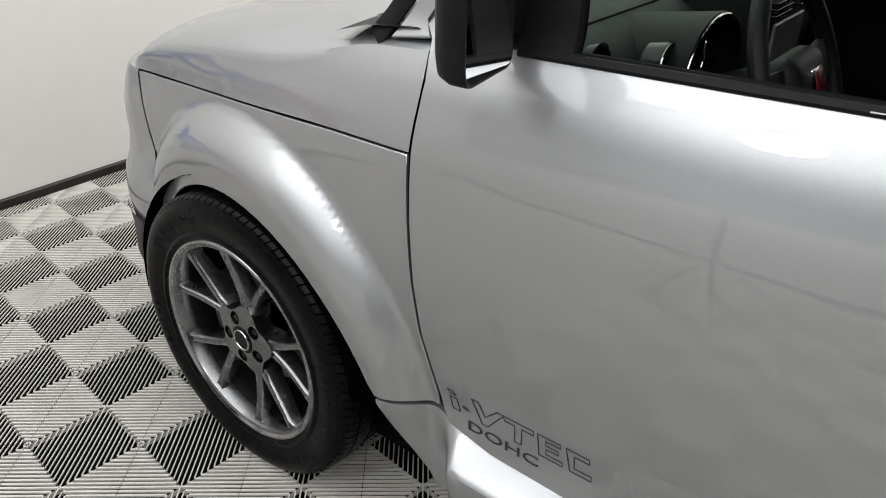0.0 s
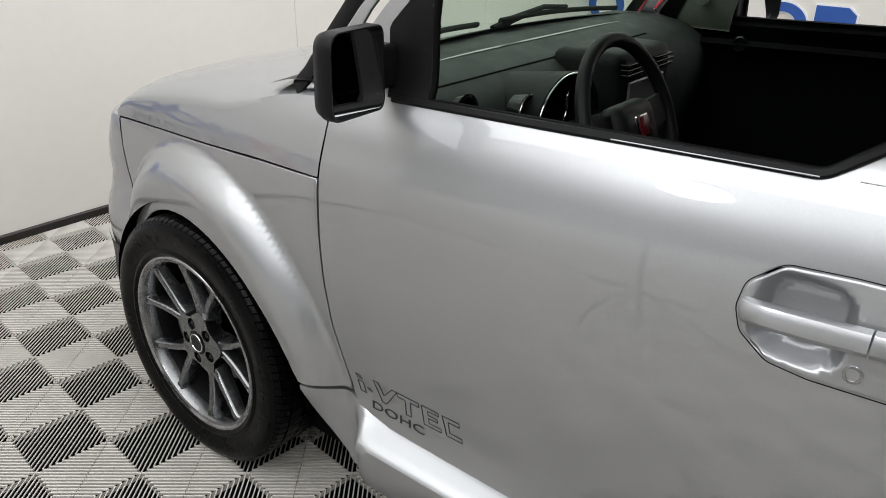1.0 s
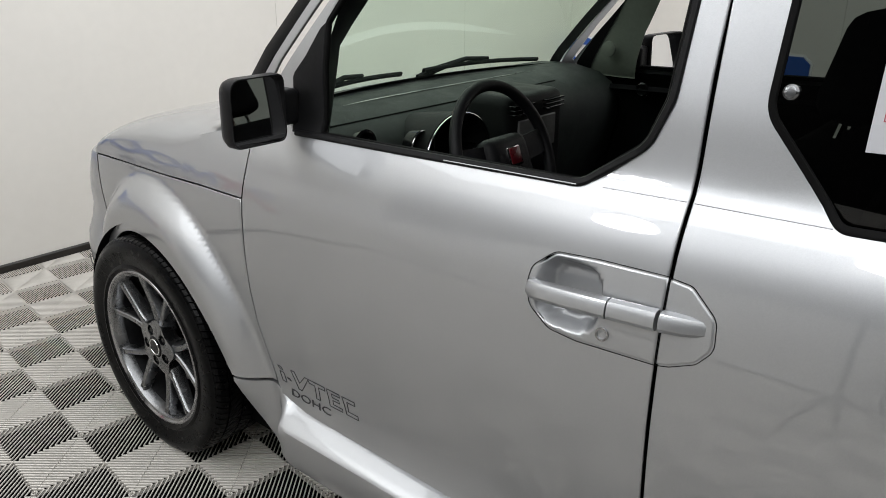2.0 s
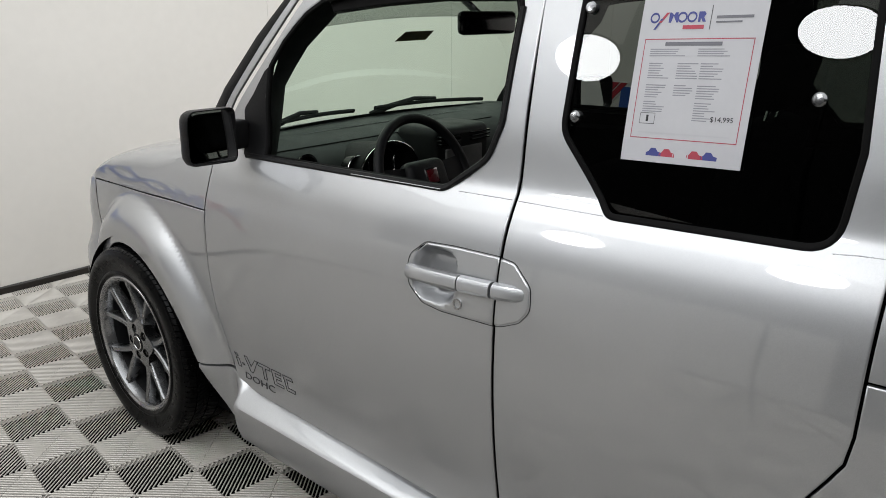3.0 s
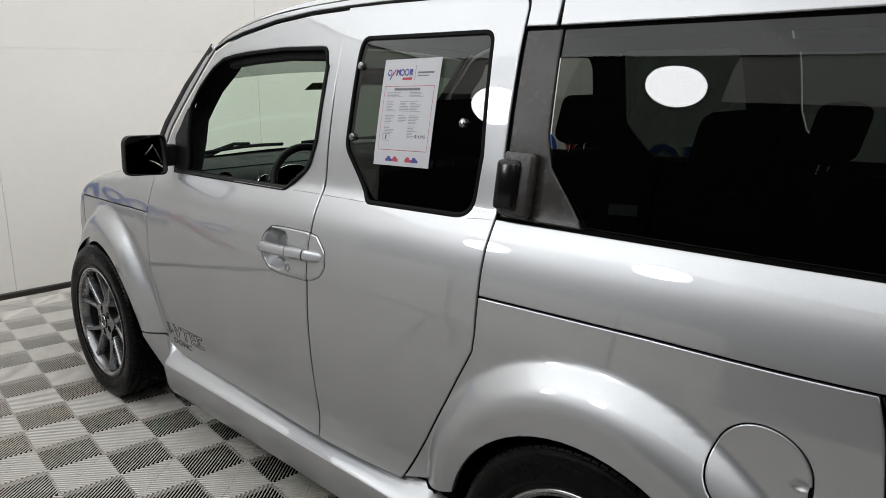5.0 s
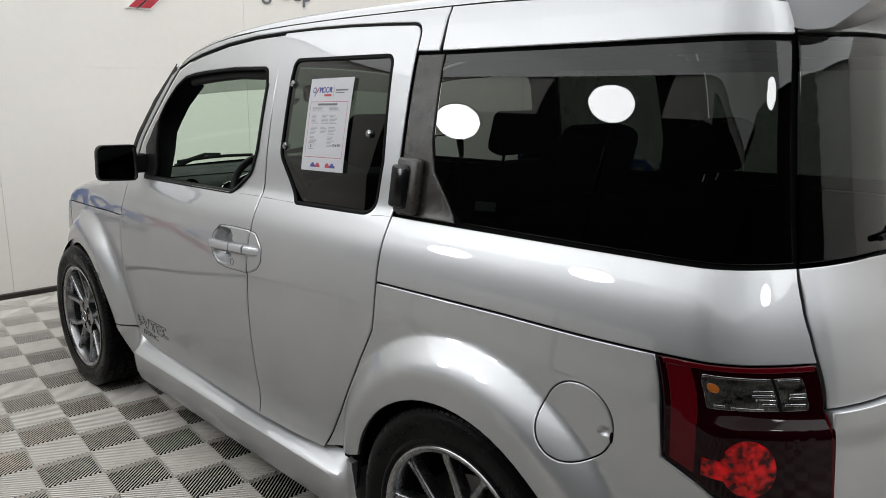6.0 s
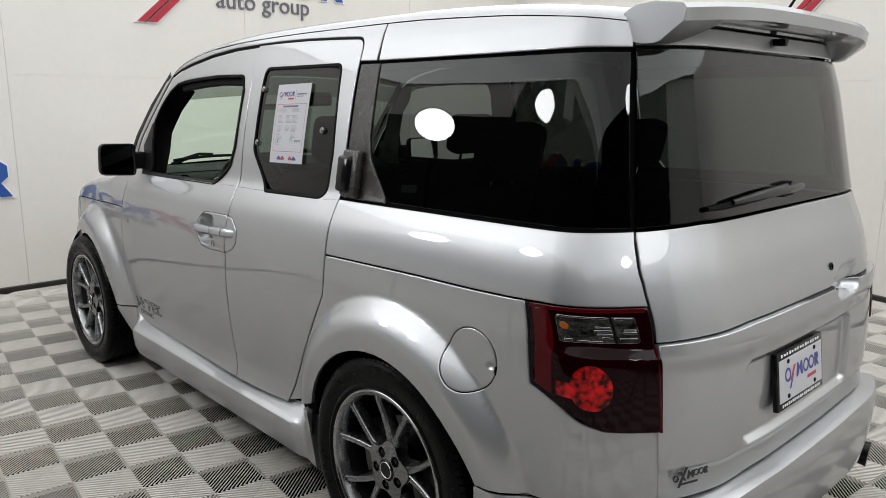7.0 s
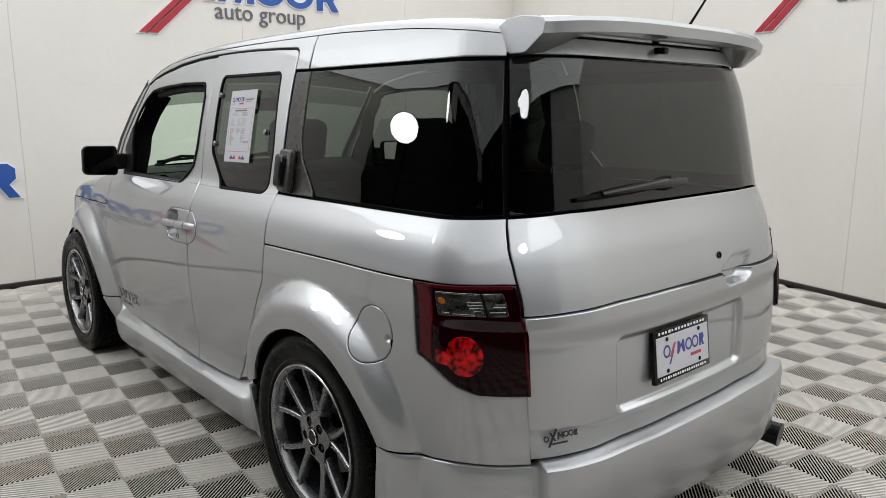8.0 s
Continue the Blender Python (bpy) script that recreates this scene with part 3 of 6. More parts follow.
def wall_sign(corner, way, z, width, label, caption):
    """Blue rings and blocks with a red crossed stroke, as one row of raised shapes on a wall."""
    way = Vector(way).normalized()
    face = Vector((way.y, -way.x))
    base = Vector(corner)
    sign = thing("wall_sign", label, "sign", "signs on the walls")

    def put(a, b, c):
        p = base + way * a + face * (0.007 + c)
        return Vector((*p, z + b))

    h = width * 0.135
    def ring(x0, x1):
        cx, rx = (x0 + x1) / 2, (x1 - x0) / 2
        for grow, mat_, d, nm in ((0.012, SIGN_WHITE, 0.012, "backing"), (0, SIGN_BLUE, 0.022, "ring")):
            part(nm, raised(oval(cx, h / 2, rx + grow, h / 2 + grow), [oval(cx, h / 2, rx * 0.60 - grow, h * 0.30 - grow)], put, d), mat_, sign, smooth=False)
    def block(pts):
        c = Vector((sum(p[0] for p in pts) / len(pts), sum(p[1] for p in pts) / len(pts)))
        pts = pts if area2(pts) > 0 else pts[::-1]
        part("backing", raised(inset(pts, -0.012), [], put, 0.012), SIGN_WHITE, sign, smooth=False)
        return pts
    w = width
    ring(0.0, 0.165 * w)
    ring(0.53 * w, 0.695 * w)
    ring(0.685 * w + 0.02, 0.85 * w + 0.012)
    # the long stroke is a pair of bars that starts under the first ring; the short leg crosses it
    for pts, d in (([(-0.020, -0.160), (0.012, -0.160), (0.352, 0.150), (0.320, 0.150)], 0.024), ([(0.022, -0.160), (0.062, -0.160), (0.392, 0.150), (0.362, 0.150)], 0.024),
                   ([(0.195, 0.135), (0.245, 0.135), (0.335, 0.0), (0.280, 0.0)], 0.021)):
        pts = block([(a * w, b * w) for a, b in pts])
        part("stroke", raised(pts, [], put, d), SIGN_RED, sign, smooth=False)
    for pts in ([(0.35, 0), (0.385, 0), (0.41, 0.085), (0.435, 0.0), (0.46, 0.0), (0.49, 0.085), (0.495, 0), (0.53, 0), (0.515, 0.135), (0.475, 0.135), (0.447, 0.055), (0.405, 0.135), (0.365, 0.135)],
                [(0.875, 0.0), (0.91, 0.0), (0.91, 0.045), (0.935, 0.045), (0.965, 0.0), (1.005, 0.0), (0.97, 0.052), (0.995, 0.075), (0.995, 0.115), (0.97, 0.135), (0.875, 0.135)]):
        pts = block([(a * w, b * w) for a, b in pts])
        part("block", raised(pts, [], put, 0.022), SIGN_BLUE, sign, smooth=False)
    if caption:
        for letter in islands(words("auto group", w * 0.108, lambda a, b, c: put(0.330 * w + a, -0.077 * w + b, c))):
            part("letter", letter, SIGN_GREY, sign, "raised grey letter", smooth=False)
    return sign


SIGN = "raised blue and red lettered sign mounted on the white wall"
wall_sign((0.31, FRONT_Y), (1, 0), 2.35, 1.95, SIGN, True)
wall_sign((-2.70, FRONT_Y), (1, 0), 0.72, 1.95, SIGN, True)
RWAY = Vector(RIGHT_B) - Vector(RIGHT_A)
RDIR = RWAY.normalized()
def on_right(y):
    return Vector(RIGHT_A) + RDIR * ((y - RIGHT_A[1]) / RDIR.y)
wall_sign(on_right(1.94), RDIR, 0.47, 2.45, SIGN, True)
wall_sign(on_right(-1.58), RDIR, 2.35, 1.95, SIGN, True)


# ---- round work lamps beside the path ----
def work_lamp(place, target, r=0.15):
    lamp = thing("work_lamp", "round white work lamp on a black tripod stand", "lamp", "round lamps over the car")
    turn = look(place, target)
    def local(bm):
        for v in bm.verts:
            v.co = turn @ v.co
        return bm
    part("housing", local(spun([(0.09, 0.0), (0.09, r * 0.5), (0.06, r * 0.95), (0.0, r * 1.08), (-0.005, r * 1.08), (-0.005, r)], 40, axis="z")), GLOSS_BLACK, lamp)
    part("lamp_disc", local(spun([(-0.004, 0.0), (-0.004, r)], 40, axis="z")), LAMP_GLOW, lamp, "glowing white disc")
    top = turn @ Vector((0, 0, 0.14))
    part("pole", tube([top, (top.x, top.y, top.z - 0.25), (top.x, top.y, 0.03)], [0.010, 0.012, 0.014], 8), GLOSS_BLACK, lamp)
    for k in range(3):
        a = 2 * math.pi * k / 3 + 0.4
        part("leg", tube([(top.x, top.y, 0.45), (top.x + 0.36 * math.cos(a), top.y + 0.36 * math.sin(a), 0.011)], 0.010, 8), GLOSS_BLACK, lamp)
    return lamp


for place, target in (((-2.52, -0.57, 2.0), (-0.6, -1.3, 0.9)), ((-2.52, -1.62, 2.2), (-0.6, -1.9, 0.9)), ((-1.0, -5.9, 2.6), (-0.5, -3.3, 1.2))):
    work_lamp(place, target)


# ---- the car ----
car = thing("car", "silver boxy compact SUV with dark wheels and a roof spoiler", "car")

DOOR_FRONT = [(0.56, 0.385), (0.545, 0.42), (0.527, 0.50), (0.508, 0.58), (0.497, 0.68), (0.492, 0.80), (0.4915, 0.92), (0.4945, 0.97), (0.498, 1.03), (0.488, 1.085)]
ROOFLINE = [(0.44, 1.095), (0.574, 1.238), (0.72, 1.392), (0.855, 1.537), (0.93, 1.566), (1.02, 1.588), (1.21, 1.620), (1.40, 1.638), (1.583, 1.645)]
ROOF_REAR = rounded([(1.583, 1.645), (1.75, 1.6475), (1.92, 1.647), (2.10, 1.6425), (2.2515, 1.636, 0.062), (2.251, 1.56)], 7)
WINDOW_FRONT = rounded([(0.738, 1.098), (1.395, 1.108, 0.04), (1.497, 1.183, 0.06), (1.524, 1.257, 0.08), (1.537, 1.48), (1.523, 1.532, 0.035), (1.29, 1.533), (1.10, 1.524), (1.00, 1.516), (0.93, 1.505), (0.867, 1.474), (0.827, 1.442), (0.785, 1.404), (0.732, 1.338, 0.02), (0.731, 1.225)])
WINDOW_REAR = rounded([(1.668, 1.255, 0.06), (1.676, 1.50), (1.682, 1.553, 0.05), (2.160, 1.556, 0.03), (2.182, 1.27), (2.170, 1.126, 0.05), (1.790, 1.115, 0.03)])
ARCH_F = [(0.015 + 0.402 * math.cos(a), 0.315 + 0.402 * math.sin(a)) for a in [math.pi * (-0.12 + 1.24 * k / 40) for k in range(41)]]
ARCH_R = [(2.585 + 0.392 * math.cos(a), 0.330 + 0.392 * math.sin(a)) for a in [math.pi * (-0.12 + 1.24 * k / 40) for k in range(41)]]


# doors
def squircle(cu, cz, ru, rz, n=32, power=3.2):
    out = []
    for k in range(n):
        c, s = math.cos(2 * math.pi * k / n), math.sin(2 * math.pi * k / n)
        r = (abs(c) ** power + abs(s) ** power) ** (-1 / power)
        out.append((cu + ru * r * c, cz + rz * r * s))
    return out


BOWL_HOLE = squircle(1.416, 0.931, 0.063, 0.061)
front_door_outline = [*DOOR_FRONT, (0.470, 1.105), (0.59, 1.235), *[(u + 0.012, z - 0.006) for u, z in ROOFLINE[2:]], (1.583, 1.30), (1.583, 0.80), (1.583, 0.345), (1.18, 0.355), (0.66, 0.366)]
front_door = panel("front_door", front_door_outline, PAINT, car, holes=[WINDOW_FRONT, BOWL_HOLE], grid=0.02, gap=0.0034, depth=0.006)
rear_door_outline = [(1.583, 0.345), (1.80, 0.350), (1.965, 0.360), (2.07, 0.516), (2.165, 0.676), (2.226, 0.785), (2.245, 0.822), (2.251, 0.87), (2.251, 1.2), *ROOF_REAR[::-1], (1.583, 1.30), (1.583, 0.80)]
rear_door = panel("rear_door", rear_door_outline, PAINT, car, holes=[WINDOW_REAR], grid=0.02, gap=0.0034, depth=0.006)
# front wing: behind and above the wheel
arch_hi_f = [p for p in ARCH_F if p[1] > 0.405]
fender_outline = [(0.545, 0.415), (0.527, 0.50), (0.508, 0.58), (0.497, 0.68), (0.492, 0.80), (0.490, 0.918), (0.30, 0.913), (0.064, 0.900), (-0.20, 0.886), (-0.455, 0.868),
                  (-0.462, 0.78), (-0.448, 0.66), (-0.425, 0.585), (-0.418, 0.50), *[p for p in arch_hi_f[::-1] if p[0] > -0.36], (0.42, 0.41)]
panel("front_wing", fender_outline, PAINT, car, grid=0.0125)
# rear quarter, upper and lower
panel("upper_quarter_panel", [(2.251, 0.957), (2.69, 0.969), (3.073, 0.974), (3.383, 0.977), (3.387, 1.03), (3.384, 1.09), (3.372, 1.149), (2.80, 1.141), (2.495, 1.136), (2.251, 1.133)], PAINT, car, grid=0.016, gap=0.0018)
arch_hi_r = [p for p in ARCH_R if p[1] > 0.43]
TAIL = rounded([(3.074, 0.973), (3.380, 0.977), (3.373, 0.885), (3.386, 0.848), (3.387, 0.666), (3.245, 0.663, 0.05), (3.080, 0.760, 0.03)])
FUEL = oval(2.915, 0.788, 0.076, 0.083)
lower_quarter = [(2.251, 0.955), (2.69, 0.967), (3.072, 0.972), (3.073, 0.86), (3.079, 0.760), (3.20, 0.676), (3.245, 0.663), (3.387, 0.663), (3.384, 0.455), (3.24, 0.447), (3.10, 0.442), (2.965, 0.456),
                 *arch_hi_r, (2.18, 0.435), (2.165, 0.43), (2.06, 0.40), (1.975, 0.372), (2.07, 0.516), (2.165, 0.676), (2.226, 0.785), (2.245, 0.822), (2.251, 0.87)]
panel("rear_quarter_panel", lower_quarter, PAINT, car, holes=[FUEL], grid=0.0125, depth=0.014, gap=0.0016)
def finger_dip(u, z):
    d = math.hypot((u - 2.976) / 0.016, (z - 0.782) / 0.013)
    return -0.007 * (1 - ease(d))
panel("fuel_door", FUEL, PAINT, car, gap=0.0014, grid=0.006, relief=finger_dip)
tagged(panel("fuel_latch", oval(2.9895, 0.772, 0.0035, 0.012, 14), CAVITY, car, both=False, gap=0, depth=0.004, chamfer=0.001, off=0.0005), "dark latch slot")

# inner skin behind the gaps
inner_outline = [(-0.38, 0.88), (-0.40, 0.60), *[p for p in ARCH_F[::-1] if p[0] > -0.36 and (p[1] > 0.43 or p[0] < 0 and p[1] > 0.3)], (0.62, 0.42), (0.66, 0.24), (2.12, 0.24), *[p for p in ARCH_R[::-1] if p[1] > 0.3], (3.02, 0.30), (3.30, 0.45), (3.30, 0.9),
                 (3.32, 1.12), (2.30, 1.12), (2.30, 1.60), (2.08, 1.625), (1.58, 1.632), (1.21, 1.607), (1.02, 1.575), (0.87, 1.52), (0.60, 1.235), (0.50, 1.11), (0.45, 0.90)]
panel("inner_shell", inner_outline, CAVITY, car, off=-0.022, depth=0, gap=0, chamfer=0, grid=0.06,
      holes=[inset(WINDOW_FRONT, -0.008), inset(WINDOW_REAR, -0.0), BOWL_HOLE])

# side glass and pillars
panel("rear_door_glass", inset(WINDOW_REAR, 0.004), DARK_GLASS, car, "dark tinted rear door glass", surface=side_glass, off=-0.004, depth=0.004, gap=0.001)
band("window_seal", WINDOW_REAR, 0.012, RUBBER, car, height=0.004, off=-0.003)
band("window_seal", inset(WINDOW_FRONT, 0.003), 0.012, RUBBER, car, height=0.006, off=-0.004)
panel("quarter_pillar_trim", [(2.256, 1.136), (2.49, 1.139), (2.385, 1.262), (2.366, 1.33), (2.358, 1.558), (2.256, 1.558)], PILLAR_TRIM, car, "satin black plastic pillar trim", off=-0.002)
panel("quarter_glass", rounded([(2.492, 1.140, 0.0), (2.80, 1.144), (3.367, 1.152), (3.354, 1.565), (2.80, 1.561), (2.358, 1.558), (2.366, 1.33), (2.385, 1.262)]), DARK_GLASS, car, "dark tinted quarter glass", surface=side_glass, off=-0.003, depth=0.004)

# black borders behind the edges of the fixed glass
band("glass_border", [(2.258, 1.136), (2.495, 1.139), (2.80, 1.144), (3.360, 1.151), (3.356, 1.35), (3.350, 1.566), (2.80, 1.562), (2.258, 1.558)], 0.045, CAVITY, car, height=0.002, off=-0.014)

# tail lamps
def lens_bulge(u, z):
    """The lamp's lower part stands out under a small ledge."""
    return 0.016 * (1 - ease((z - 0.838) / 0.040)) * ease((u - 3.10) / 0.10)
tail = panel("tail_lamp", TAIL, LENS_DARK, car, "smoked red tail lamp", depth=0.05, off=0.004, chamfer=0.006, gap=0.0015, relief=lens_bulge, grid=0.014)

# tailgate: glass above, painted drop below
W = 2 * MIDDLE
def wrap(points):
    return [*points, *[(W - u, z) for u, z, *_ in points[::-1]]]
gate_glass = wrap([(3.60, 1.160), (3.374, 1.152), (3.372, 1.355), (3.361, 1.573), (3.60, 1.576)])
panel("rear_window", gate_glass, DARK_GLASS, car, "dark tinted rear window", both=False, off=0.0, depth=0.01)
def handle_dip(u, z):
    """The pull's raised hood over a pocket at the split line."""
    a, b = abs(u - MIDDLE - 0.273) / 0.084, (z - 0.885) / 0.080
    d = (a ** 3 + max(b, 0) ** 3) ** (1 / 3)
    return -0.014 * (1 - ease((d - 0.72) / 0.22))
panel("upper_tailgate", wrap([(3.69, 0.897), (3.377, 0.884), (3.386, 0.977), (3.390, 1.03), (3.387, 1.09), (3.375, 1.148), (3.60, 1.156)]), PAINT, car, both=False, relief=handle_dip, grid=0.015, gap=0.0016, depth=0.03)
def pocket(u, z):
    a, b = abs(u - MIDDLE - 0.273) / 0.076, (0.895 - z) / 0.045
    d = (a ** 3 + max(b, 0) ** 3) ** (1 / 3)
    return -0.046 * (1 - ease((d - 0.65) / 0.35))
def recess(u, z):
    a, b = abs(u - MIDDLE + 0.015) - 0.331 + 0.03, abs(z - 0.680) - 0.115 + 0.03
    d = math.hypot(max(a, 0.0), max(b, 0.0)) + min(max(a, b), 0.0) - 0.03
    crease = 0.010 * ease((z - 0.545) / 0.02) if abs(u - MIDDLE) > 0 else 0
    lip = 0.012 * ease((z - 0.795) / 0.06)
    return -0.020 * (1 - ease((d + 0.016) / 0.018)) + crease * 0.5 + lip + pocket(u, z)
panel("lower_tailgate", wrap([(3.69, 0.488), (3.382, 0.470), (3.376, 0.66), (3.375, 0.883), (3.69, 0.896)]), PAINT, car, both=False, relief=recess, grid=0.009, gap=0.0016, depth=0.03)
panel("inner_gate", wrap([(3.69, 0.30), (3.30, 0.30), (3.28, 1.12), (3.69, 1.12)]), CAVITY, car, both=False, off=-0.05, depth=0, gap=0, chamfer=0, grid=0.08)


# roof
EDGE = [(0.80, 1.480), (0.86, 1.548), (0.95, 1.590), (1.10, 1.627), (1.30, 1.652), (1.60, 1.668), (2.00, 1.676), (2.40, 1.678), (2.85, 1.664), (3.10, 1.650), (3.36, 1.632)]
def roof_ring(u):
    zr = lerp_table(EDGE, u)
    x0, y0, _ = shell(u, zr)
    crown = (0.030 + 0.028 * ease((u - 0.8) / 0.8)) * math.sqrt(max(1 - (max(-y0 - 2.6, 0) / 0.78) ** 2, 0.0))
    ring = []
    for k in range(25):
        a = math.pi * k / 24
        c, s = math.cos(a), math.sin(a)
        ring.append((x0 * (abs(c) ** 0.62) * (1 if c > 0 else -1), y0, zr + crown * s ** 0.9))
    return ring
stations = [0.86 + 1.97 * k / 44 for k in range(45)] + [BEND + (BEND_LENGTH - 0.004) * k / 24 for k in range(1, 25)]
part("roof", loft([roof_ring(u) for u in stations], flip=True), PAINT, car)
part("headliner", loft([[(x * 0.955, y + 0.02, z - 0.035) for x, y, z in roof_ring(0.9 + 2.3 * k / 20)] for k in range(21)]), HEADLINER, car, "grey cloth headliner")
roof_top = [(u, lerp_table(EDGE, u)) for u in [3.355, 3.25, 3.1, 2.9, 2.7, 2.5, 2.34]]
panel("rear_roof_side", [(2.345, 1.561), (2.80, 1.564), (3.357, 1.570), *[(u, z + 0.002) for u, z in roof_top]], PAINT, car)
mid_top = [(u, lerp_table(EDGE, u) + 0.002) for u in [2.34, 2.2, 2.0, 1.8, 1.6, 1.4, 1.2, 1.1, 1.0, 0.93, 0.86]]
panel("roof_side", [*[(u, z + 0.001) for u, z in ROOFLINE[3:]], *[(u, z + 0.002) for u, z in ROOF_REAR[1:]], (2.256, 1.562), (2.34, 1.561), *mid_top], PAINT, car)

# bonnet
BONNET_EDGE = [(-0.62, 0.845), (-0.455, 0.872), (-0.20, 0.890), (0.064, 0.904), (0.30, 0.917), (0.50, 0.922)]
BONNET_TOP = [(-0.47, 0.890), (-0.44, 0.925), (-0.38, 0.960), (-0.28, 0.995), (-0.10, 1.035), (0.10, 1.065), (0.35, 1.088), (0.50, 1.100)]
def bonnet_ring(u):
    zr, zt = lerp_table(BONNET_EDGE, u) + 0.003, lerp_table(BONNET_TOP, u)
    zr -= 0.0045
    z1 = zr + (0.5 + 0.3 * ease((u - 0.1) / 0.3)) * max(zt - zr, 0.0)
    side = [shell(u, zr + (z1 - zr) * k / 6) for k in range(6)]
    x1, y0, _ = shell(u, z1)
    lead = 0.13 * ease((0.05 - u) / 0.5)
    arc = []
    for k in range(25):
        a = math.pi * k / 24
        c, s = math.cos(a), math.sin(a)
        x = x1 * (abs(c) ** 0.5) * (1 if c > 0 else -1)
        arc.append((x, y0 + lead * (1 - abs(x / x1) ** 4), z1 + (zt - z1) * s ** 0.8))
    ring = side + arc + [(-x, y, z) for x, y, z in side[::-1]]
    back = ease((u - 0.36) / 0.13)
    return [(x, y - back * lerp_table([(0.92, 0.0), (0.97, 0.003), (1.03, 0.0065), (1.085, 0.001)], z), z) for x, y, z in ring]
rows = [bonnet_ring(0.4925 - 0.9585 * (k / 44)) for k in range(45)]
rows.append([(x * 0.985, y + 0.014, z - 0.014) for x, y, z in rows[-1]])
rows.append([(x * 0.955, y + 0.03, z - 0.070) for x, y, z in rows[-2]])
part("bonnet", loft(rows, flip=False), PAINT, car)


# nose and front bumper
def nose(a, z):
    start = lerp_table([(0.40, 0.418), (0.50, 0.421), (0.585, 0.428), (0.66, 0.451), (0.78, 0.465), (0.868, 0.458)], z)
    x0, y0, _ = shell(-start, max(z, 0.2))
    c, s = max(math.cos(a), 0.0), math.sin(a)
    reach = lerp_table([(0.15, 0.38), (0.45, 0.41), (0.70, 0.35), (0.80, 0.28), (0.88, 0.19)], z)
    return (x0 * c ** 0.39, start + reach * s, z)
def nose_row(z, pull=0.0):
    half = [nose(math.pi / 2 * (j / 24) ** 0.8, z) for j in range(25)]
    row = half + [(-x, y, zz) for x, y, zz in half[:-1][::-1]]
    return [(x * (1 - pull), 0.456 + (y - 0.456) * (1 - 2 * pull), zz + 0.05 * pull) for x, y, zz in row]
nose_rows = [nose_row(0.17 + 0.69 * k / 14) for k in range(15)] + [nose_row(0.868, 0.006), nose_row(0.871, 0.02), nose_row(0.872, 0.06), nose_row(0.872, 0.14)]
bumper = part("front_bumper", loft(nose_rows, flip=True), PAINT, car)
def nose_patch(a0, a1, z0, z1, off):
    return loft([[Vector(nose(a0 + (a1 - a0) * j / 8, z0 + (z1 - z0) * k / 6)) + Vector((-off, off * 0.3, 0)) for j in range(9)] for k in range(7)])
part("bumper_insert", nose_patch(0.0, 0.60, 0.30, 0.465, 0.008), BLACK_TRIM, bumper, "black plastic bumper insert")


# sills
def sill_ring(u):
    k = max(1 - ease((u - 0.535) / 0.07), ease((u - 2.07) / 0.09))
    top = lerp_table([(0.60, 0.363), (0.66, 0.360), (1.18, 0.350), (1.583, 0.340), (1.80, 0.345), (1.965, 0.354), (2.05, 0.364)], u)
    top += (0.410 - top) * k
    prof = [(-0.70, top + 0.02), (-0.790, top + 0.02), (-0.804, top), (-0.812, top - 0.004), (-0.834, min(0.340, top - 0.006)), (-0.853, 0.330), (-0.860, 0.321), (-0.861, 0.300), (-0.853, 0.235), (-0.838, 0.198), (-0.70, 0.18)]
    heights = (top, top, top - 0.001, top - 0.012, 0.36, 0.33, 0.306, 0.27, 0.225, 0.195, 0.18)
    ring = []
    for n, ((x, z), ze) in enumerate(zip(prof, heights)):
        z += (ze - z) * k
        uu = u
        if u < 0.60:
            # the front end follows the edge of the wheel arch
            front = lerp_table([(0.18, 0.535), (0.215, 0.515), (0.285, 0.472), (0.345, 0.445), (0.400, 0.425)], z)
            uu = front + (0.60 - front) * (u - 0.425) / 0.175
        xe = shell(uu, 0.42)[0] + 0.001
        foot = -0.800 if u < 1.0 else xe + 0.03
        end = -0.70 if n in (0, 10) else xe + 0.02 if n == 1 else xe if n < 4 else xe + (foot - xe) * (0.398 - ze) / 0.2
        ring.append((x + (end - x) * k, -uu, z))
    return ring
bm = loft([sill_ring(u) for u in [0.425 + 0.175 * k / 48 for k in range(48)] + [0.60 + 1.58 * k / 96 for k in range(97)]], closed=True, caps=True)
bmesh.ops.recalc_face_normals(bm, faces=bm.faces)
sill = part("side_sill", bm, PAINT, car)
mirror_part(sill)


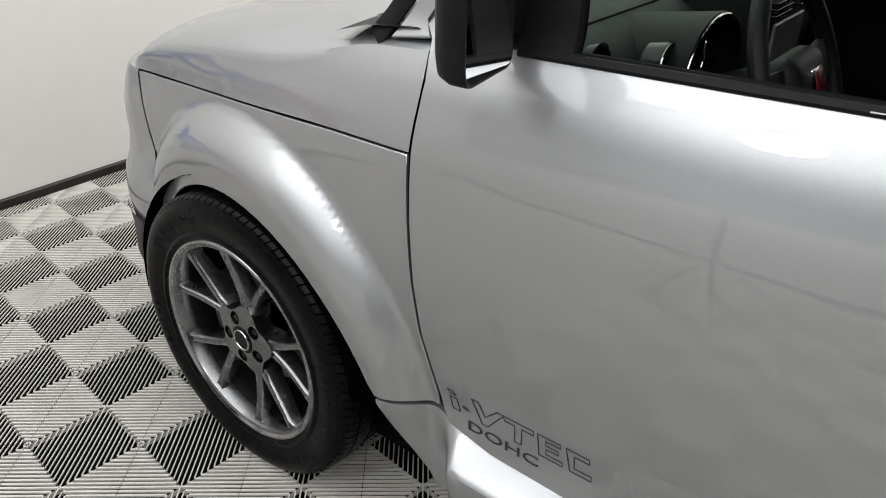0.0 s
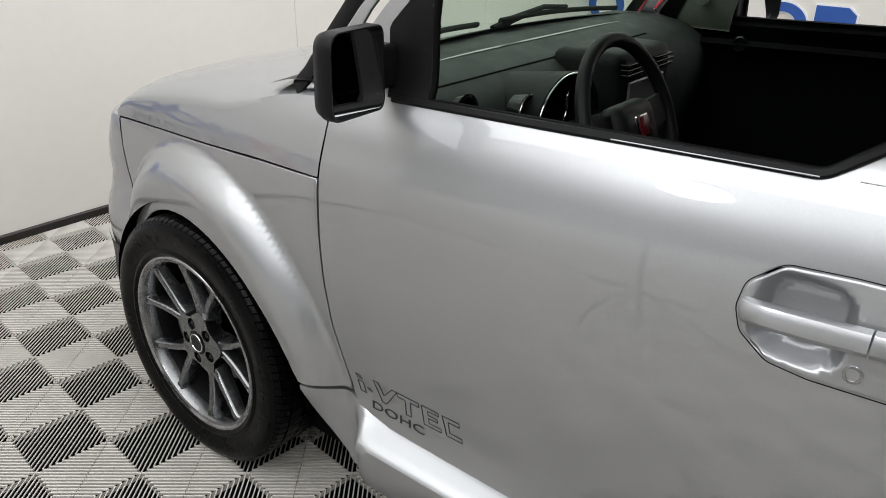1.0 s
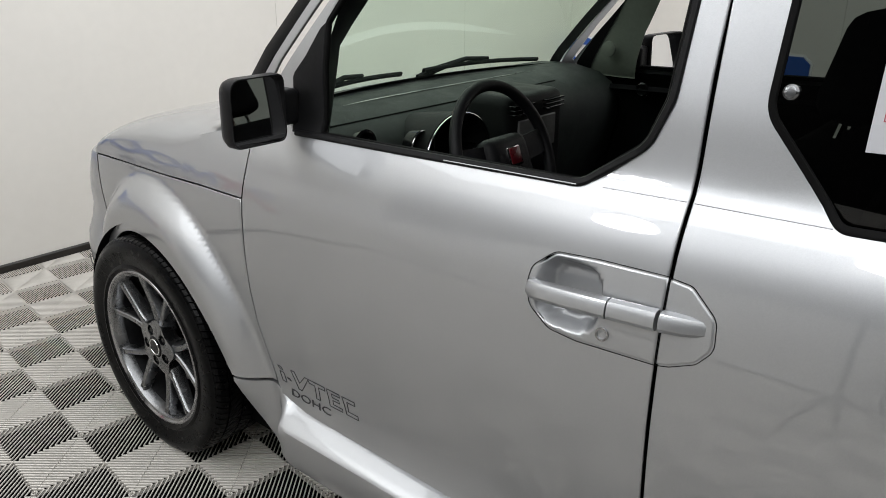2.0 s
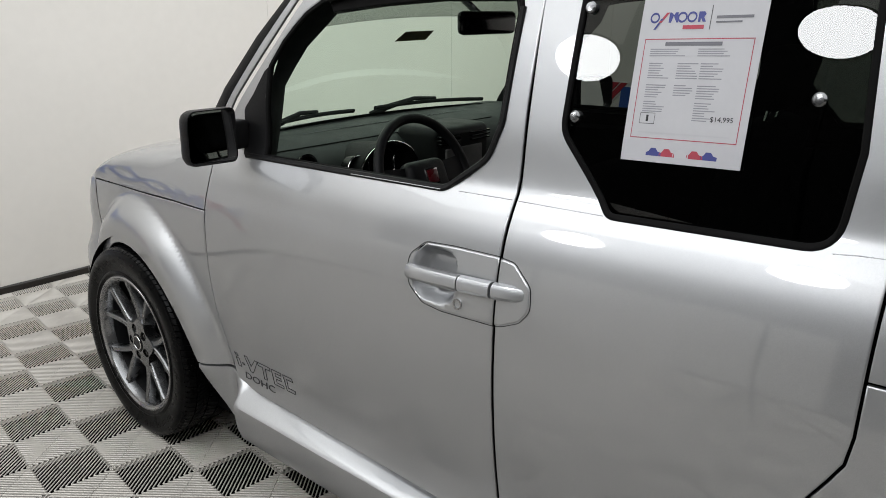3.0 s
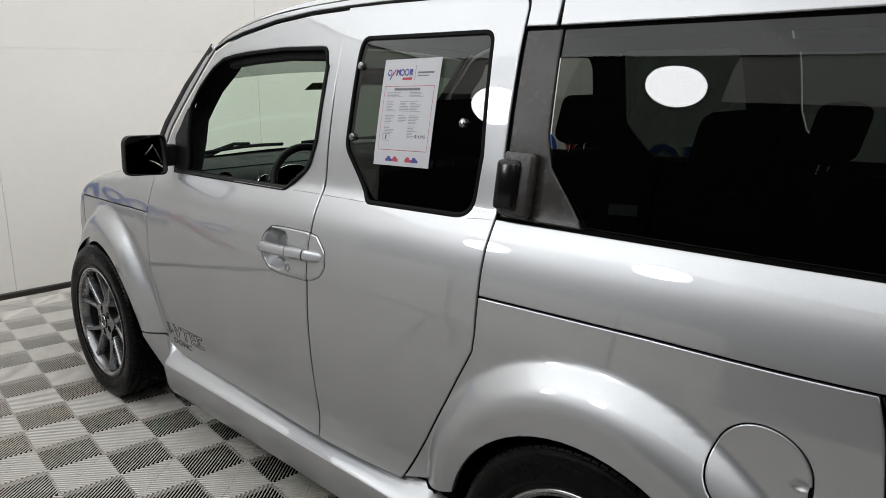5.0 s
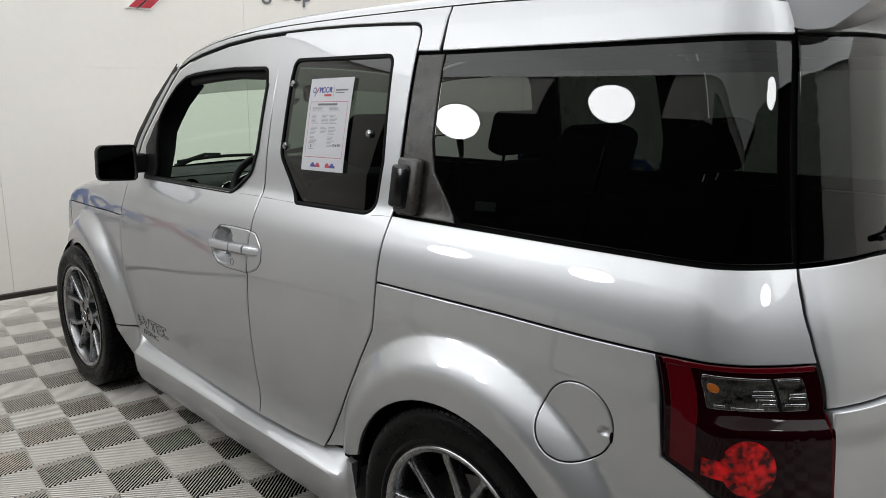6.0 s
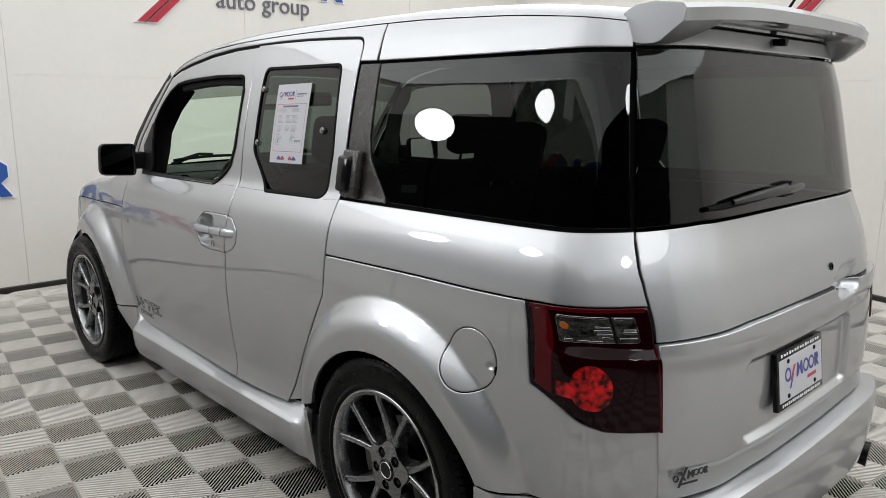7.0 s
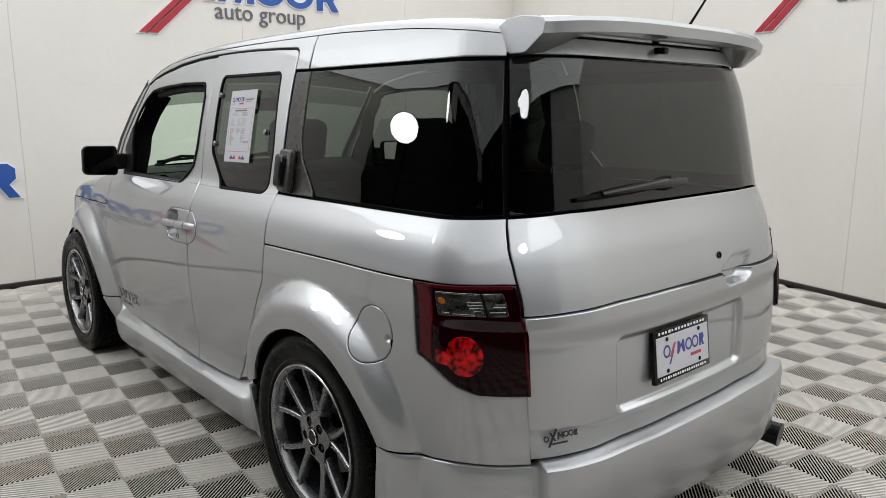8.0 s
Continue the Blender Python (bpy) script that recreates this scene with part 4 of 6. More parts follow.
# rear bumper
def bumper_ring(u):
    e = ease((u - 3.390) / 0.022)
    g = 0.2 + 0.8 * ease((u - 2.95) / 0.35)
    p, n, _, _ = shell_frame(u, 0.44)
    n.z = 0
    n.normalize()
    side = ((-0.02, 0.440), (-0.002, 0.440), (0.002, 0.438), (0.006, 0.428), (0.011, 0.408), (0.016, 0.37), (0.018, 0.30), (0.018, 0.235), (-0.005, 0.19), (-0.06, 0.18))
    tail = ((-0.03, 0.462), (0.0, 0.461), (0.036, 0.457), (0.047, 0.450), (0.053, 0.430), (0.056, 0.38), (0.054, 0.30), (0.042, 0.235), (0.015, 0.19), (-0.06, 0.18))
    rise = 0.006 + 0.016 * ease((u - 3.384) / 0.306)
    tail = [(o, z + rise * (1 if n < 4 else 0.5 if n == 4 else 0)) for n, (o, z) in enumerate(tail)]
    top = lerp_table([(2.965, 0.014), (3.10, -0.001), (3.24, 0.004), (3.386, 0.012)], u)
    side = [(o, z + top * (1 if n < 3 else 0.6 if n == 3 else 0.3 if n == 4 else 0)) for n, (o, z) in enumerate(side)]
    ring = []
    for (o0, z0), (o1, z1) in zip(side, tail):
        o, z = o0 * g + (o1 - o0 * g) * e, z0 + (z1 - z0) * e
        q = Vector(shell(u, max(z, 0.3)))
        ring.append((q.x + n.x * o, q.y + n.y * o, z + (q.z - max(z, 0.3)) * ease((z - 0.2) / 0.2)))
    return ring
us = [2.955 + (W - 2 * 2.955) * k / 400 for k in range(401)]
bm = loft([bumper_ring(u) if u <= MIDDLE else [widen(-x, y, z) for x, y, z in bumper_ring(W - u)] for u in us])
bmesh.ops.recalc_face_normals(bm, faces=bm.faces)
part("rear_bumper", bm, PAINT, car)


# wheel housings
for cy in WHEEL_Y:
    bm = loft([[(x, cy + 0.415 * math.cos(a), 0.325 + 0.415 * math.sin(a)) for x in (-0.84, -0.70, -0.52)] for a in [math.pi * (0.0 + 1.0 * k / 30) for k in range(31)]])
    loft([[(-0.52, cy + r * math.cos(a), 0.325 + r * math.sin(a)) for r in (0.0, 0.42)] for a in [2 * math.pi * k / 30 for k in range(31)]], bm=bm)
    bmesh.ops.recalc_face_normals(bm, faces=bm.faces)
    mirror_part(part("wheel_housing", bm, CAVITY, car))
part("underbody", box((-0.74, -3.25, 0.16), (0.74, 0.55, 0.24)), CAVITY, car, smooth=False)


# wheels
def build_wheel():
    wheel = thing("wheel_seed", "", "")
    R, rim = WHEEL_R, 0.253
    prof = [(0.100, rim - 0.014), (0.110, rim + 0.002), (0.114, rim + 0.008), (0.1135, rim + 0.013), (0.1105, rim + 0.018), (0.1125, rim + 0.028), (0.1165, rim + 0.045), (0.1180, rim + 0.060), (0.1165, rim + 0.072),
            (0.1140, rim + 0.079), (0.1105, rim + 0.083), (0.1085, rim + 0.088), (0.098, R - 0.011), (0.070, R - 0.008), (0.0, R - 0.008)]
    prof += [(-a, r) for a, r in prof[-2::-1]]
    tyre = part("tyre", spun([(-a, r) for a, r in prof], 96), TYRE, wheel, "glossy black road tyre")
    # raised marks on the sidewall, too worn to read
    marks = random.Random(9)
    bm = bmesh.new()
    for start, count, tall in ((20, 9, 0.019), (150, 8, 0.016), (208, 9, 0.019), (318, 7, 0.013)):
        for k in range(count):
            a0 = radians(start + 5.0 * k)
            a1 = a0 + radians(marks.uniform(2.6, 3.8))
            r0, r1 = rim + 0.048 - tall / 2, rim + 0.048 + tall / 2
            for s0, s1, q0, q1 in ((0, 0.3, r0, r1), (0.3, 1, r1 - 0.004, r1), (0.3, 1, r0, r0 + 0.004) if k % 2 else (0.7, 1, r0, r1)):
                b0, b1 = a0 + (a1 - a0) * s0, a0 + (a1 - a0) * s1
                def spot(r, a):
                    return (-lerp_table([(rim + 0.018, 0.1105), (rim + 0.028, 0.1125), (rim + 0.045, 0.1165), (rim + 0.060, 0.1180), (rim + 0.072, 0.1165)], r) - 0.0009, r * math.cos(a), r * math.sin(a))
                top = [bm.verts.new(spot(r, a)) for r, a in ((q0, b0), (q1, b0), (q1, b1), (q0, b1))]
                foot = [bm.verts.new((v.co.x + 0.002, v.co.y, v.co.z)) for v in top]
                bm.faces.new(top)
                for j in range(4):
                    bm.faces.new((foot[j], foot[(j + 1) % 4], top[(j + 1) % 4], top[j]))
    bmesh.ops.recalc_face_normals(bm, faces=bm.faces)
    tagged(part("sidewall_lettering", bm, TYRE, wheel, smooth=False), "raised worn marks on the tyre wall", kind="stuff")
    # tread blocks
    bm = bmesh.new()
    for k in range(100):
        a = 2 * math.pi * k / 100
        for path, tilt in (([(-0.1165, R - 0.038), (-0.1125, R - 0.020), (-0.104, R - 0.006), (-0.096, R - 0.001), (-0.072, R + 0.001)], 1.2), ([(-0.066, R + 0.001), (-0.026, R + 0.002)], -1.6), ([(-0.021, R + 0.002), (0.021, R + 0.002)], 1.6),
                           ([(0.026, R + 0.002), (0.066, R + 0.001)], -1.6), ([(0.072, R + 0.001), (0.096, R - 0.001), (0.104, R - 0.006), (0.1125, R - 0.020), (0.1165, R - 0.038)], 1.2)):
            rows = []
            for x, r in path:
                row = []
                for da, dr in ((-0.0270, -0.006), (-0.0262, 0.0), (0.0262, 0.0), (0.0270, -0.006)):
                    ang = a + da + tilt * x
                    row.append((x * (1 + dr * 2), (r + dr) * math.cos(ang), (r + dr) * math.sin(ang)))
                rows.append(row)
            loft(rows, closed=True, caps=True, bm=bm)
    bmesh.ops.recalc_face_normals(bm, faces=bm.faces)
    part("tread", bm, TYRE, wheel, smooth=False)
    barrel = [(-0.106, rim + 0.001), (-0.110, rim - 0.003), (-0.1105, rim - 0.008), (-0.106, rim - 0.013), (-0.1035, rim - 0.019), (-0.094, rim - 0.024), (-0.070, rim - 0.027), (-0.03, rim - 0.034), (0.09, rim - 0.036)]
    rim_ob = part("rim", spun(barrel[3:7], 96), ALLOY, wheel, "gunmetal alloy rim")
    # the barrel's colour carries the shade seen between the spokes
    part("rim_barrel", spun(barrel[6:], 72), BARREL, wheel, "inner barrel darkened as in shade")
    part("rim_lip", spun(barrel[:4], 96), ALLOY_LIP, rim_ob, "bright machined lip")
    # ten spokes in five pairs
    for k in range(10):
        pair, side = divmod(k, 2)
        mid = 2 * math.pi * pair / 5 + math.pi / 2
        sgn = -1 if side else 1
        rings = []
        for j in range(15):
            t = j / 14
            r = 0.062 + (rim - 0.015 - 0.062) * t
            ang = mid + sgn * radians(4.5 + 13.5 * (0.55 * t + 0.45 * math.sin(math.pi / 2 * t)))
            depth = -0.080 - 0.021 * t ** 1.6 + 0.008 * ease((t - 0.94) / 0.06)
            c = Vector((depth, r * math.cos(ang), r * math.sin(ang)))
            tang = Vector((0, -math.sin(ang), math.cos(ang)))
            w = 0.0112 + 0.006 * (1 - ease(t / 0.30)) - 0.0015 * t + 0.008 * ease((t - 0.90) / 0.10)
            d = 0.044 - 0.016 * t
            rings.append([c + tang * s * w + Vector((o, 0, 0)) for s, o in ((1.35, d), (1.0, 0.008), (0.86, 0.002), (0.66, 0.0), (0.45, 0.0016), (-0.45, 0.0016), (-0.66, 0.0), (-0.86, 0.002), (-1.0, 0.008), (-1.35, d))])
        bm = loft(rings, closed=True, caps=True)
        bmesh.ops.recalc_face_normals(bm, faces=bm.faces)
        part("spoke", bm, ALLOY, wheel)
    # hub plate with five round wells for the nuts
    outline = [((0.084 + 0.010 * math.cos(5 * a)) * math.cos(a + math.pi / 2), (0.084 + 0.010 * math.cos(5 * a)) * math.sin(a + math.pi / 2)) for a in [2 * math.pi * k / 60 for k in range(60)]]
    wells = [oval(0.0535 * math.cos(a), 0.0535 * math.sin(a), 0.0165, 0.0165, 20) for a in [2 * math.pi * (k + 0.5) / 5 + math.pi / 2 for k in range(5)]]
    bm = raised(outline, [*wells, oval(0, 0, 0.0345, 0.0345, 32)], lambda a, b, c: Vector((-0.046 - c - 0.008 * (1 - math.hypot(a, b) / 0.08), a, b)), 0.040)
    part("hub", bm, ALLOY, wheel)
    part("hub_back", spun([(-0.050, 0.0), (-0.050, 0.076)], 32), CAVITY, wheel)
    cap = part("hub_cap", spun([(-0.070, 0.0335), (-0.091, 0.033), (-0.094, 0.030), (-0.094, 0.0)], 32), GLOSS_BLACK, wheel, "black hub cap")
    part("hub_emblem", spun([(-0.0941, 0.027), (-0.0955, 0.0262), (-0.0955, 0.0238), (-0.0941, 0.023)], 32), CHROME, cap, "chrome ring emblem")
    for k in range(5):
        a = 2 * math.pi * (k + 0.5) / 5 + math.pi / 2
        c = (0.012, 0.0535 * math.cos(a), 0.0535 * math.sin(a))
        part("lug_nut", spun([(-0.07, 0.011), (-0.096, 0.010), (-0.098, 0.007), (-0.098, 0.0)], 6, centre=c), GLOSS_BLACK, wheel, smooth=False)
    disc = part("brake_disc", spun([(0.02, 0.06), (-0.005, 0.06), (-0.01, 0.145), (0.015, 0.145), (0.02, 0.06)], 48), STEEL, wheel)
    bm = loft([[(x, r * math.cos(a), r * math.sin(a)) for x, r in ((-0.04, 0.10), (-0.045, 0.165), (0.05, 0.165), (0.05, 0.10))] for a in [radians(-35 + 70 * k / 10) for k in range(11)]], closed=True, caps=True)
    bmesh.ops.recalc_face_normals(bm, faces=bm.faces)
    part("brake_caliper", bm, STEEL, wheel)
    return wheel


wheel = build_wheel()
wheel.name = "wheel"
spots = [(-0.765, WHEEL_Y[0], 14, 1), (-0.765, WHEEL_Y[1], 8, 1), (0.765, WHEEL_Y[0], 0, -1), (0.80, WHEEL_Y[1], 40, -1)]
for n, (x, y, turn, sgn) in enumerate(spots):
    m = pose(x, y, WHEEL_Z, turn, 0, 0) if sgn > 0 else pose(x, y, WHEEL_Z, turn, 0, 180)
    w = wheel if n == 0 else copy_thing(wheel, m)
    w.matrix_basis = m
    w.parent = car


# tail lamp inserts
panel("red_band", rounded([(3.090, 0.962), (3.140, 0.964), (3.136, 0.74), (3.092, 0.765)]), LENS_RED, tail, "red reflector band", both=False, off=0.006, depth=0.004, gap=0.001, relief=lens_bulge, grid=0.014)
panel("red_edge", rounded([(3.088, 0.972), (3.368, 0.976), (3.368, 0.964), (3.088, 0.960)]), LENS_RED, tail, "", off=0.0065, depth=0.004, gap=0)
panel("red_edge", [(3.367, 0.880), (3.373, 0.878), (3.383, 0.668), (3.376, 0.668)], LENS_RED, tail, "", off=0.0065, depth=0.004, gap=0, relief=lens_bulge, grid=0.014)
clear = panel("clear_lens", rounded([(3.150, 0.948, 0.01), (3.338, 0.956, 0.01), (3.338, 0.886, 0.01), (3.150, 0.880, 0.01)]), LENS_CLEAR, tail, "ribbed clear turn lens", both=False, off=0.006, depth=0.004, gap=0)
AMBER = plain("amber_bulb", (0.30, 0.09, 0.015), 0.15)
panel("amber_bulb", oval(3.170, 0.926, 0.011, 0.010, 18), AMBER, clear, "dull amber bulb", both=False, off=0.0068, depth=0.003, gap=0, chamfer=0.001)
panel("lens_divider", [(3.278, 0.953), (3.284, 0.953), (3.284, 0.885), (3.278, 0.885)], GLOSS_BLACK, clear, "dark lens divider", both=False, off=0.0072, depth=0.003, gap=0, chamfer=0.001)
for u0, u1, z in ((3.240, 3.274, 0.924), (3.236, 3.274, 0.915), (3.240, 3.274, 0.906), (3.250, 3.274, 0.897), (3.290, 3.330, 0.947), (3.304, 3.332, 0.918), (3.300, 3.332, 0.911), (3.290, 3.330, 0.897), (3.158, 3.270, 0.9485), (3.165, 3.185, 0.888), (3.196, 3.250, 0.886)):
    panel("reflector_slat", [(u0, z), (u1, z), (u1, z + 0.0042), (u0, z + 0.0042)], CHROME, clear, "bright reflector slat", both=False, off=0.0072, depth=0.003, gap=0, chamfer=0.0006)
bright = panel("reflector", oval(3.222, 0.772, 0.046, 0.056), LENS_BRIGHT, tail, "bright red round reflector", both=False, off=0.006, depth=0.004, gap=0, relief=lens_bulge, grid=0.014)
panel("reflector_arm", [(3.145, 0.745), (3.185, 0.742), (3.185, 0.782), (3.145, 0.782)], LENS_BRIGHT, tail, "", both=False, off=0.006, depth=0.004, gap=0, relief=lens_bulge, grid=0.014)


def shell_box(name, u0, u1, z0, z1, o0, o1, material, parent, label="", bevel=0.006, both=False, surface=None, seg=2):
    """A small solid laid on the shell, from depth o0 to height o1."""
    bm = box((u0, z0, o0), (u1, z1, o1), min(bevel, (u1 - u0) * 0.45, (z1 - z0) * 0.45, (o1 - o0) * 0.45), seg)
    for v in bm.verts:
        p, n, _, _ = shell_frame(v.co.x, v.co.y, surface)
        v.co = p + n * v.co.z
    bmesh.ops.recalc_face_normals(bm, faces=bm.faces)
    ob = part(name, bm, material, parent, label)
    if both:
        mirror_part(ob, parent)
    return ob


def shell_words(name, text, size, u, z, material, parent, off=0.001, stretch=1.0):
    def put(a, b, c):
        p, n, _, _ = shell_frame(u + a * stretch, z + b)
        return p + n * (off + c)
    return part(name, words(text, size, put, 0.0006), material, parent, smooth=False)


def shell_frame_bar(name, pts, width, material, parent):
    return band(name, pts, width, material, parent, height=0.0009, off=0.0004, both=False)


# rear door glass: studs
for u, z in ((1.692, 1.478), (1.692, 1.284), (2.108, 1.342)):
    p, n, _, _ = shell_frame(u, z)
    turn = n.to_track_quat("Z", "Y").to_matrix().to_4x4()
    bm = spun([(-0.004, 0.0115), (0.004, 0.011), (0.007, 0.008), (0.008, 0.0)], 20, axis="z")
    for v in bm.verts:
        v.co = p + (turn @ v.co)
    part("glass_stud", bm, ALLOY, car, "round grey metal glass stud")
panel("glass_sticker", [(2.536, 1.180), (2.602, 1.184), (2.602, 1.206), (2.536, 1.202)], PAPER_GREY, car, "small pale sticker", both=False, off=-0.008, depth=0.0005, gap=0, chamfer=0)

# pillar hinge cover
cover = shell_box("hinge_cover", 2.262, 2.352, 1.140, 1.288, -0.004, 0.022, PILLAR_TRIM, car, "black plastic hinge cover", bevel=0.02, both=True, seg=4)
shell_box("hinge_cap", 2.254, 2.320, 1.152, 1.268, 0.0, 0.034, GLOSS_BLACK, car, "", bevel=0.012, both=True, seg=3)

# door handle set in its shallow plate
def bowl(u, z):
    d = ((abs(u - 1.416) / 0.066) ** 3.2 + (abs(z - 0.931) / 0.064) ** 3.2) ** (1 / 3.2)
    return -0.042 * (1 - ease((d - 0.66) / 0.32))
left_plate = rounded([(1.334, 0.925, 0.03), (1.340, 0.962, 0.03), (1.382, 0.996, 0.03), (1.464, 1.001), (1.583, 1.003), (1.583, 0.861), (1.441, 0.856, 0.03), (1.386, 0.862, 0.03), (1.345, 0.893, 0.03)])
plate = panel("handle_plate", left_plate, PAINT, front_door, "", off=0.0035, depth=0.012, gap=0.0015, chamfer=0.004, relief=bowl, grid=0.008)
right_plate = rounded([(1.583, 1.002), (1.620, 0.998, 0.02), (1.664, 0.958, 0.03), (1.668, 0.912, 0.03), (1.645, 0.884, 0.03), (1.605, 0.866, 0.02), (1.583, 0.861)])
panel("handle_plate", right_plate, PAINT, rear_door, "", both=False, off=0.0035, depth=0.012, gap=0.0015, chamfer=0.004, grid=0.02)
band("plate_joint", inset(left_plate if area2(left_plate) > 0 else left_plate[::-1], -0.001), 0.0013, RUBBER, front_door, height=0.0010, off=0.0002, both=False)
band("plate_joint", inset(right_plate, -0.001) if area2(right_plate) > 0 else inset(right_plate[::-1], -0.001), 0.0013, RUBBER, rear_door, height=0.0010, off=0.0002, both=False)
def grip_ring(u, o, h):
    ring = []
    for a, b in ((-1, -0.5), (-1, 0.4), (-0.6, 0.9), (0.25, 1.0), (0.8, 0.7), (1, 0.1), (1, -0.5)):
        p, n, _, _ = shell_frame(u, 0.931 + 0.004 * (u - 1.42) / 0.1 + a * h)
        ring.append(p + n * (o + b * 0.013))
    return ring
def grip(name, stops, owner):
    bm = loft([grip_ring(*s) for s in stops], closed=True, caps=True)
    bmesh.ops.recalc_face_normals(bm, faces=bm.faces)
    return part(name, bm, PAINT, owner)
grip("door_handle", [(1.342, 0.004, 0.014), (1.350, 0.012, 0.016), (1.375, 0.017, 0.0165), (1.43, 0.019, 0.0165), (1.499, 0.018, 0.0165)], front_door)
grip("handle_ridge", [(1.5015, 0.017, 0.0165), (1.54, 0.015, 0.0165), (1.580, 0.013, 0.0165)], front_door)
grip("handle_ridge", [(1.586, 0.012, 0.0165), (1.62, 0.006, 0.016), (1.652, -0.008, 0.014)], rear_door)
p, n, _, _ = shell_frame(1.489, 0.884)
turn = n.to_track_quat("Z", "Y").to_matrix().to_4x4()
bm = spun([(0.0, 0.0125), (0.006, 0.0120), (0.006, 0.0085), (0.003, 0.0080), (0.003, 0.0)], 24, axis="z")
for v in bm.verts:
    v.co = p + turn @ v.co
part("key_cylinder", bm, ALLOY_LIP, front_door, "bright key cylinder")

# door decal: outlined blocks above a short line of letters
def slant(u0, u1, z0, z1, lean=0.012):
    return [(u0, z0), (u1, z0), (u1 - lean, z1), (u0 - lean, z1)]
for u0, u1, z0, z1 in ((0.575, 0.592, 0.434, 0.462), (0.571, 0.585, 0.470, 0.478), (0.604, 0.614, 0.447, 0.452)):
    shell_frame_bar("decal_block", slant(u0, u1, z0, z1, 0.006), 0.0022, INK, front_door)
for pts in ([(0.622, 0.485), (0.637, 0.485), (0.650, 0.455), (0.678, 0.485), (0.692, 0.485), (0.655, 0.434), (0.642, 0.434)],
            [(0.690, 0.485), (0.752, 0.485), (0.752, 0.474), (0.728, 0.474), (0.726, 0.434), (0.712, 0.434), (0.714, 0.474), (0.694, 0.474)],
            [(0.760, 0.485), (0.805, 0.485), (0.805, 0.476), (0.776, 0.476), (0.776, 0.465), (0.800, 0.465), (0.800, 0.456), (0.776, 0.456), (0.776, 0.443), (0.808, 0.443), (0.808, 0.434), (0.762, 0.434)],
            [(0.815, 0.485), (0.858, 0.485), (0.858, 0.474), (0.830, 0.474), (0.830, 0.445), (0.862, 0.445), (0.862, 0.434), (0.822, 0.434)]):
    shell_frame_bar("decal_block", pts, 0.0022, INK, front_door)
shell_words("decal_letters", "DOHC", 0.030, 0.607, 0.4035, INK, front_door, stretch=1.75)

# door mirrors
def door_mirror(sgn):
    rings = []
    outline = rounded([(-0.094, -0.064, 0.030), (0.088, -0.079, 0.024), (0.090, 0.070, 0.022), (-0.088, 0.077, 0.034)], 6)
    for dy, k in ((0.056, 0.50), (0.052, 0.75), (0.041, 0.93), (0.024, 1.0), (0.002, 1.0), (-0.003, 0.985), (-0.003, 0.95)):
        rings.append([(-0.893 + a * k, -0.690 + dy + 0.30 * a * min(k, 1.0), 1.162 + b * k) for a, b in outline])
    glass_rim = [(-0.893 + a * 0.91, -0.676 + 0.15 * a + 0.13 * b, 1.162 + b * 0.91) for a, b in outline]
    rings.append(glass_rim)
    bm = loft(rings, closed=True)
    bm.faces.new([v for v in bm.verts][:len(rings[0])])
    bmesh.ops.recalc_face_normals(bm, faces=bm.faces)
    housing = part("mirror_housing", bm, BLACK_TRIM, car, "black door mirror housing")
    bm = bmesh.new()
    bm.faces.new([bm.verts.new((x, y - 0.0005, z)) for x, y, z in glass_rim])
    bmesh.ops.recalc_face_normals(bm, faces=bm.faces)
    pane = part("mirror_glass", bm, MIRROR, housing, "mirror glass")
    arm = part("mirror_arm", box((-0.840, -0.655, 1.112), (-0.752, -0.605, 1.192), 0.012, 3), BLACK_TRIM, housing)
    if sgn > 0:
        for ob in (housing, pane, arm):
            for v in ob.data.vertices:
                v.co = Vector((-v.co.x, v.co.y - 0.10, v.co.z - 0.02))
            ob.data.flip_normals()
    return housing
door_mirror(-1)
door_mirror(1)
# sail panel, belt strip and frame trim of the front doors
panel("mirror_sail", [(0.640, 1.094), (0.740, 1.096), (0.733, 1.225), (0.733, 1.336), (0.715, 1.325), (0.670, 1.262), (0.634, 1.226), (0.628, 1.215), (0.630, 1.15)], BLACK_TRIM, front_door, "black mirror sail panel", both=False, off=0.004, depth=0.01, gap=0.0)
FRAME_LINE = rounded([(0.655, 1.094), (1.0, 1.1000), (1.395, 1.1080, 0.05), (1.497, 1.183, 0.07), (1.526, 1.257, 0.08), (1.540, 1.48), (1.540, 1.481)], 8)
band("belt_strip", FRAME_LINE, 0.013, BLACK_TRIM, front_door, height=0.007, off=-0.001, both=False, closed=False)
# thin alloy line added in place of the highlight on the strip's lip
band("belt_highlight", [(1.10, 1.0985), (1.2, 1.1005), (1.39, 1.1040)], 0.0022, ALLOY, front_door, height=0.0015, off=0.0060, both=False, closed=False)
for pts in ([(1.435, 1.1085), (1.50, 1.1100), (1.577, 1.1115)], [(1.590, 1.1115), (1.68, 1.1125), (1.782, 1.1140)], [(2.168, 1.1225), (2.205, 1.1265), (2.246, 1.1285)]):
    band("door_seam", pts, 0.0014, ALLOY, front_door if pts[0][0] < 1.58 else rear_door, height=0.0004, off=0.0, both=False, closed=False)
panel("frame_trim", [(0.93, 1.505), (1.10, 1.524), (1.29, 1.533), (1.523, 1.532), (1.537, 1.48), (1.515, 1.47), (1.505, 1.500), (1.30, 1.503), (1.12, 1.494), (0.95, 1.478)],
      RUBBER, front_door, "", both=False, off=-0.016, depth=0.02, gap=0)
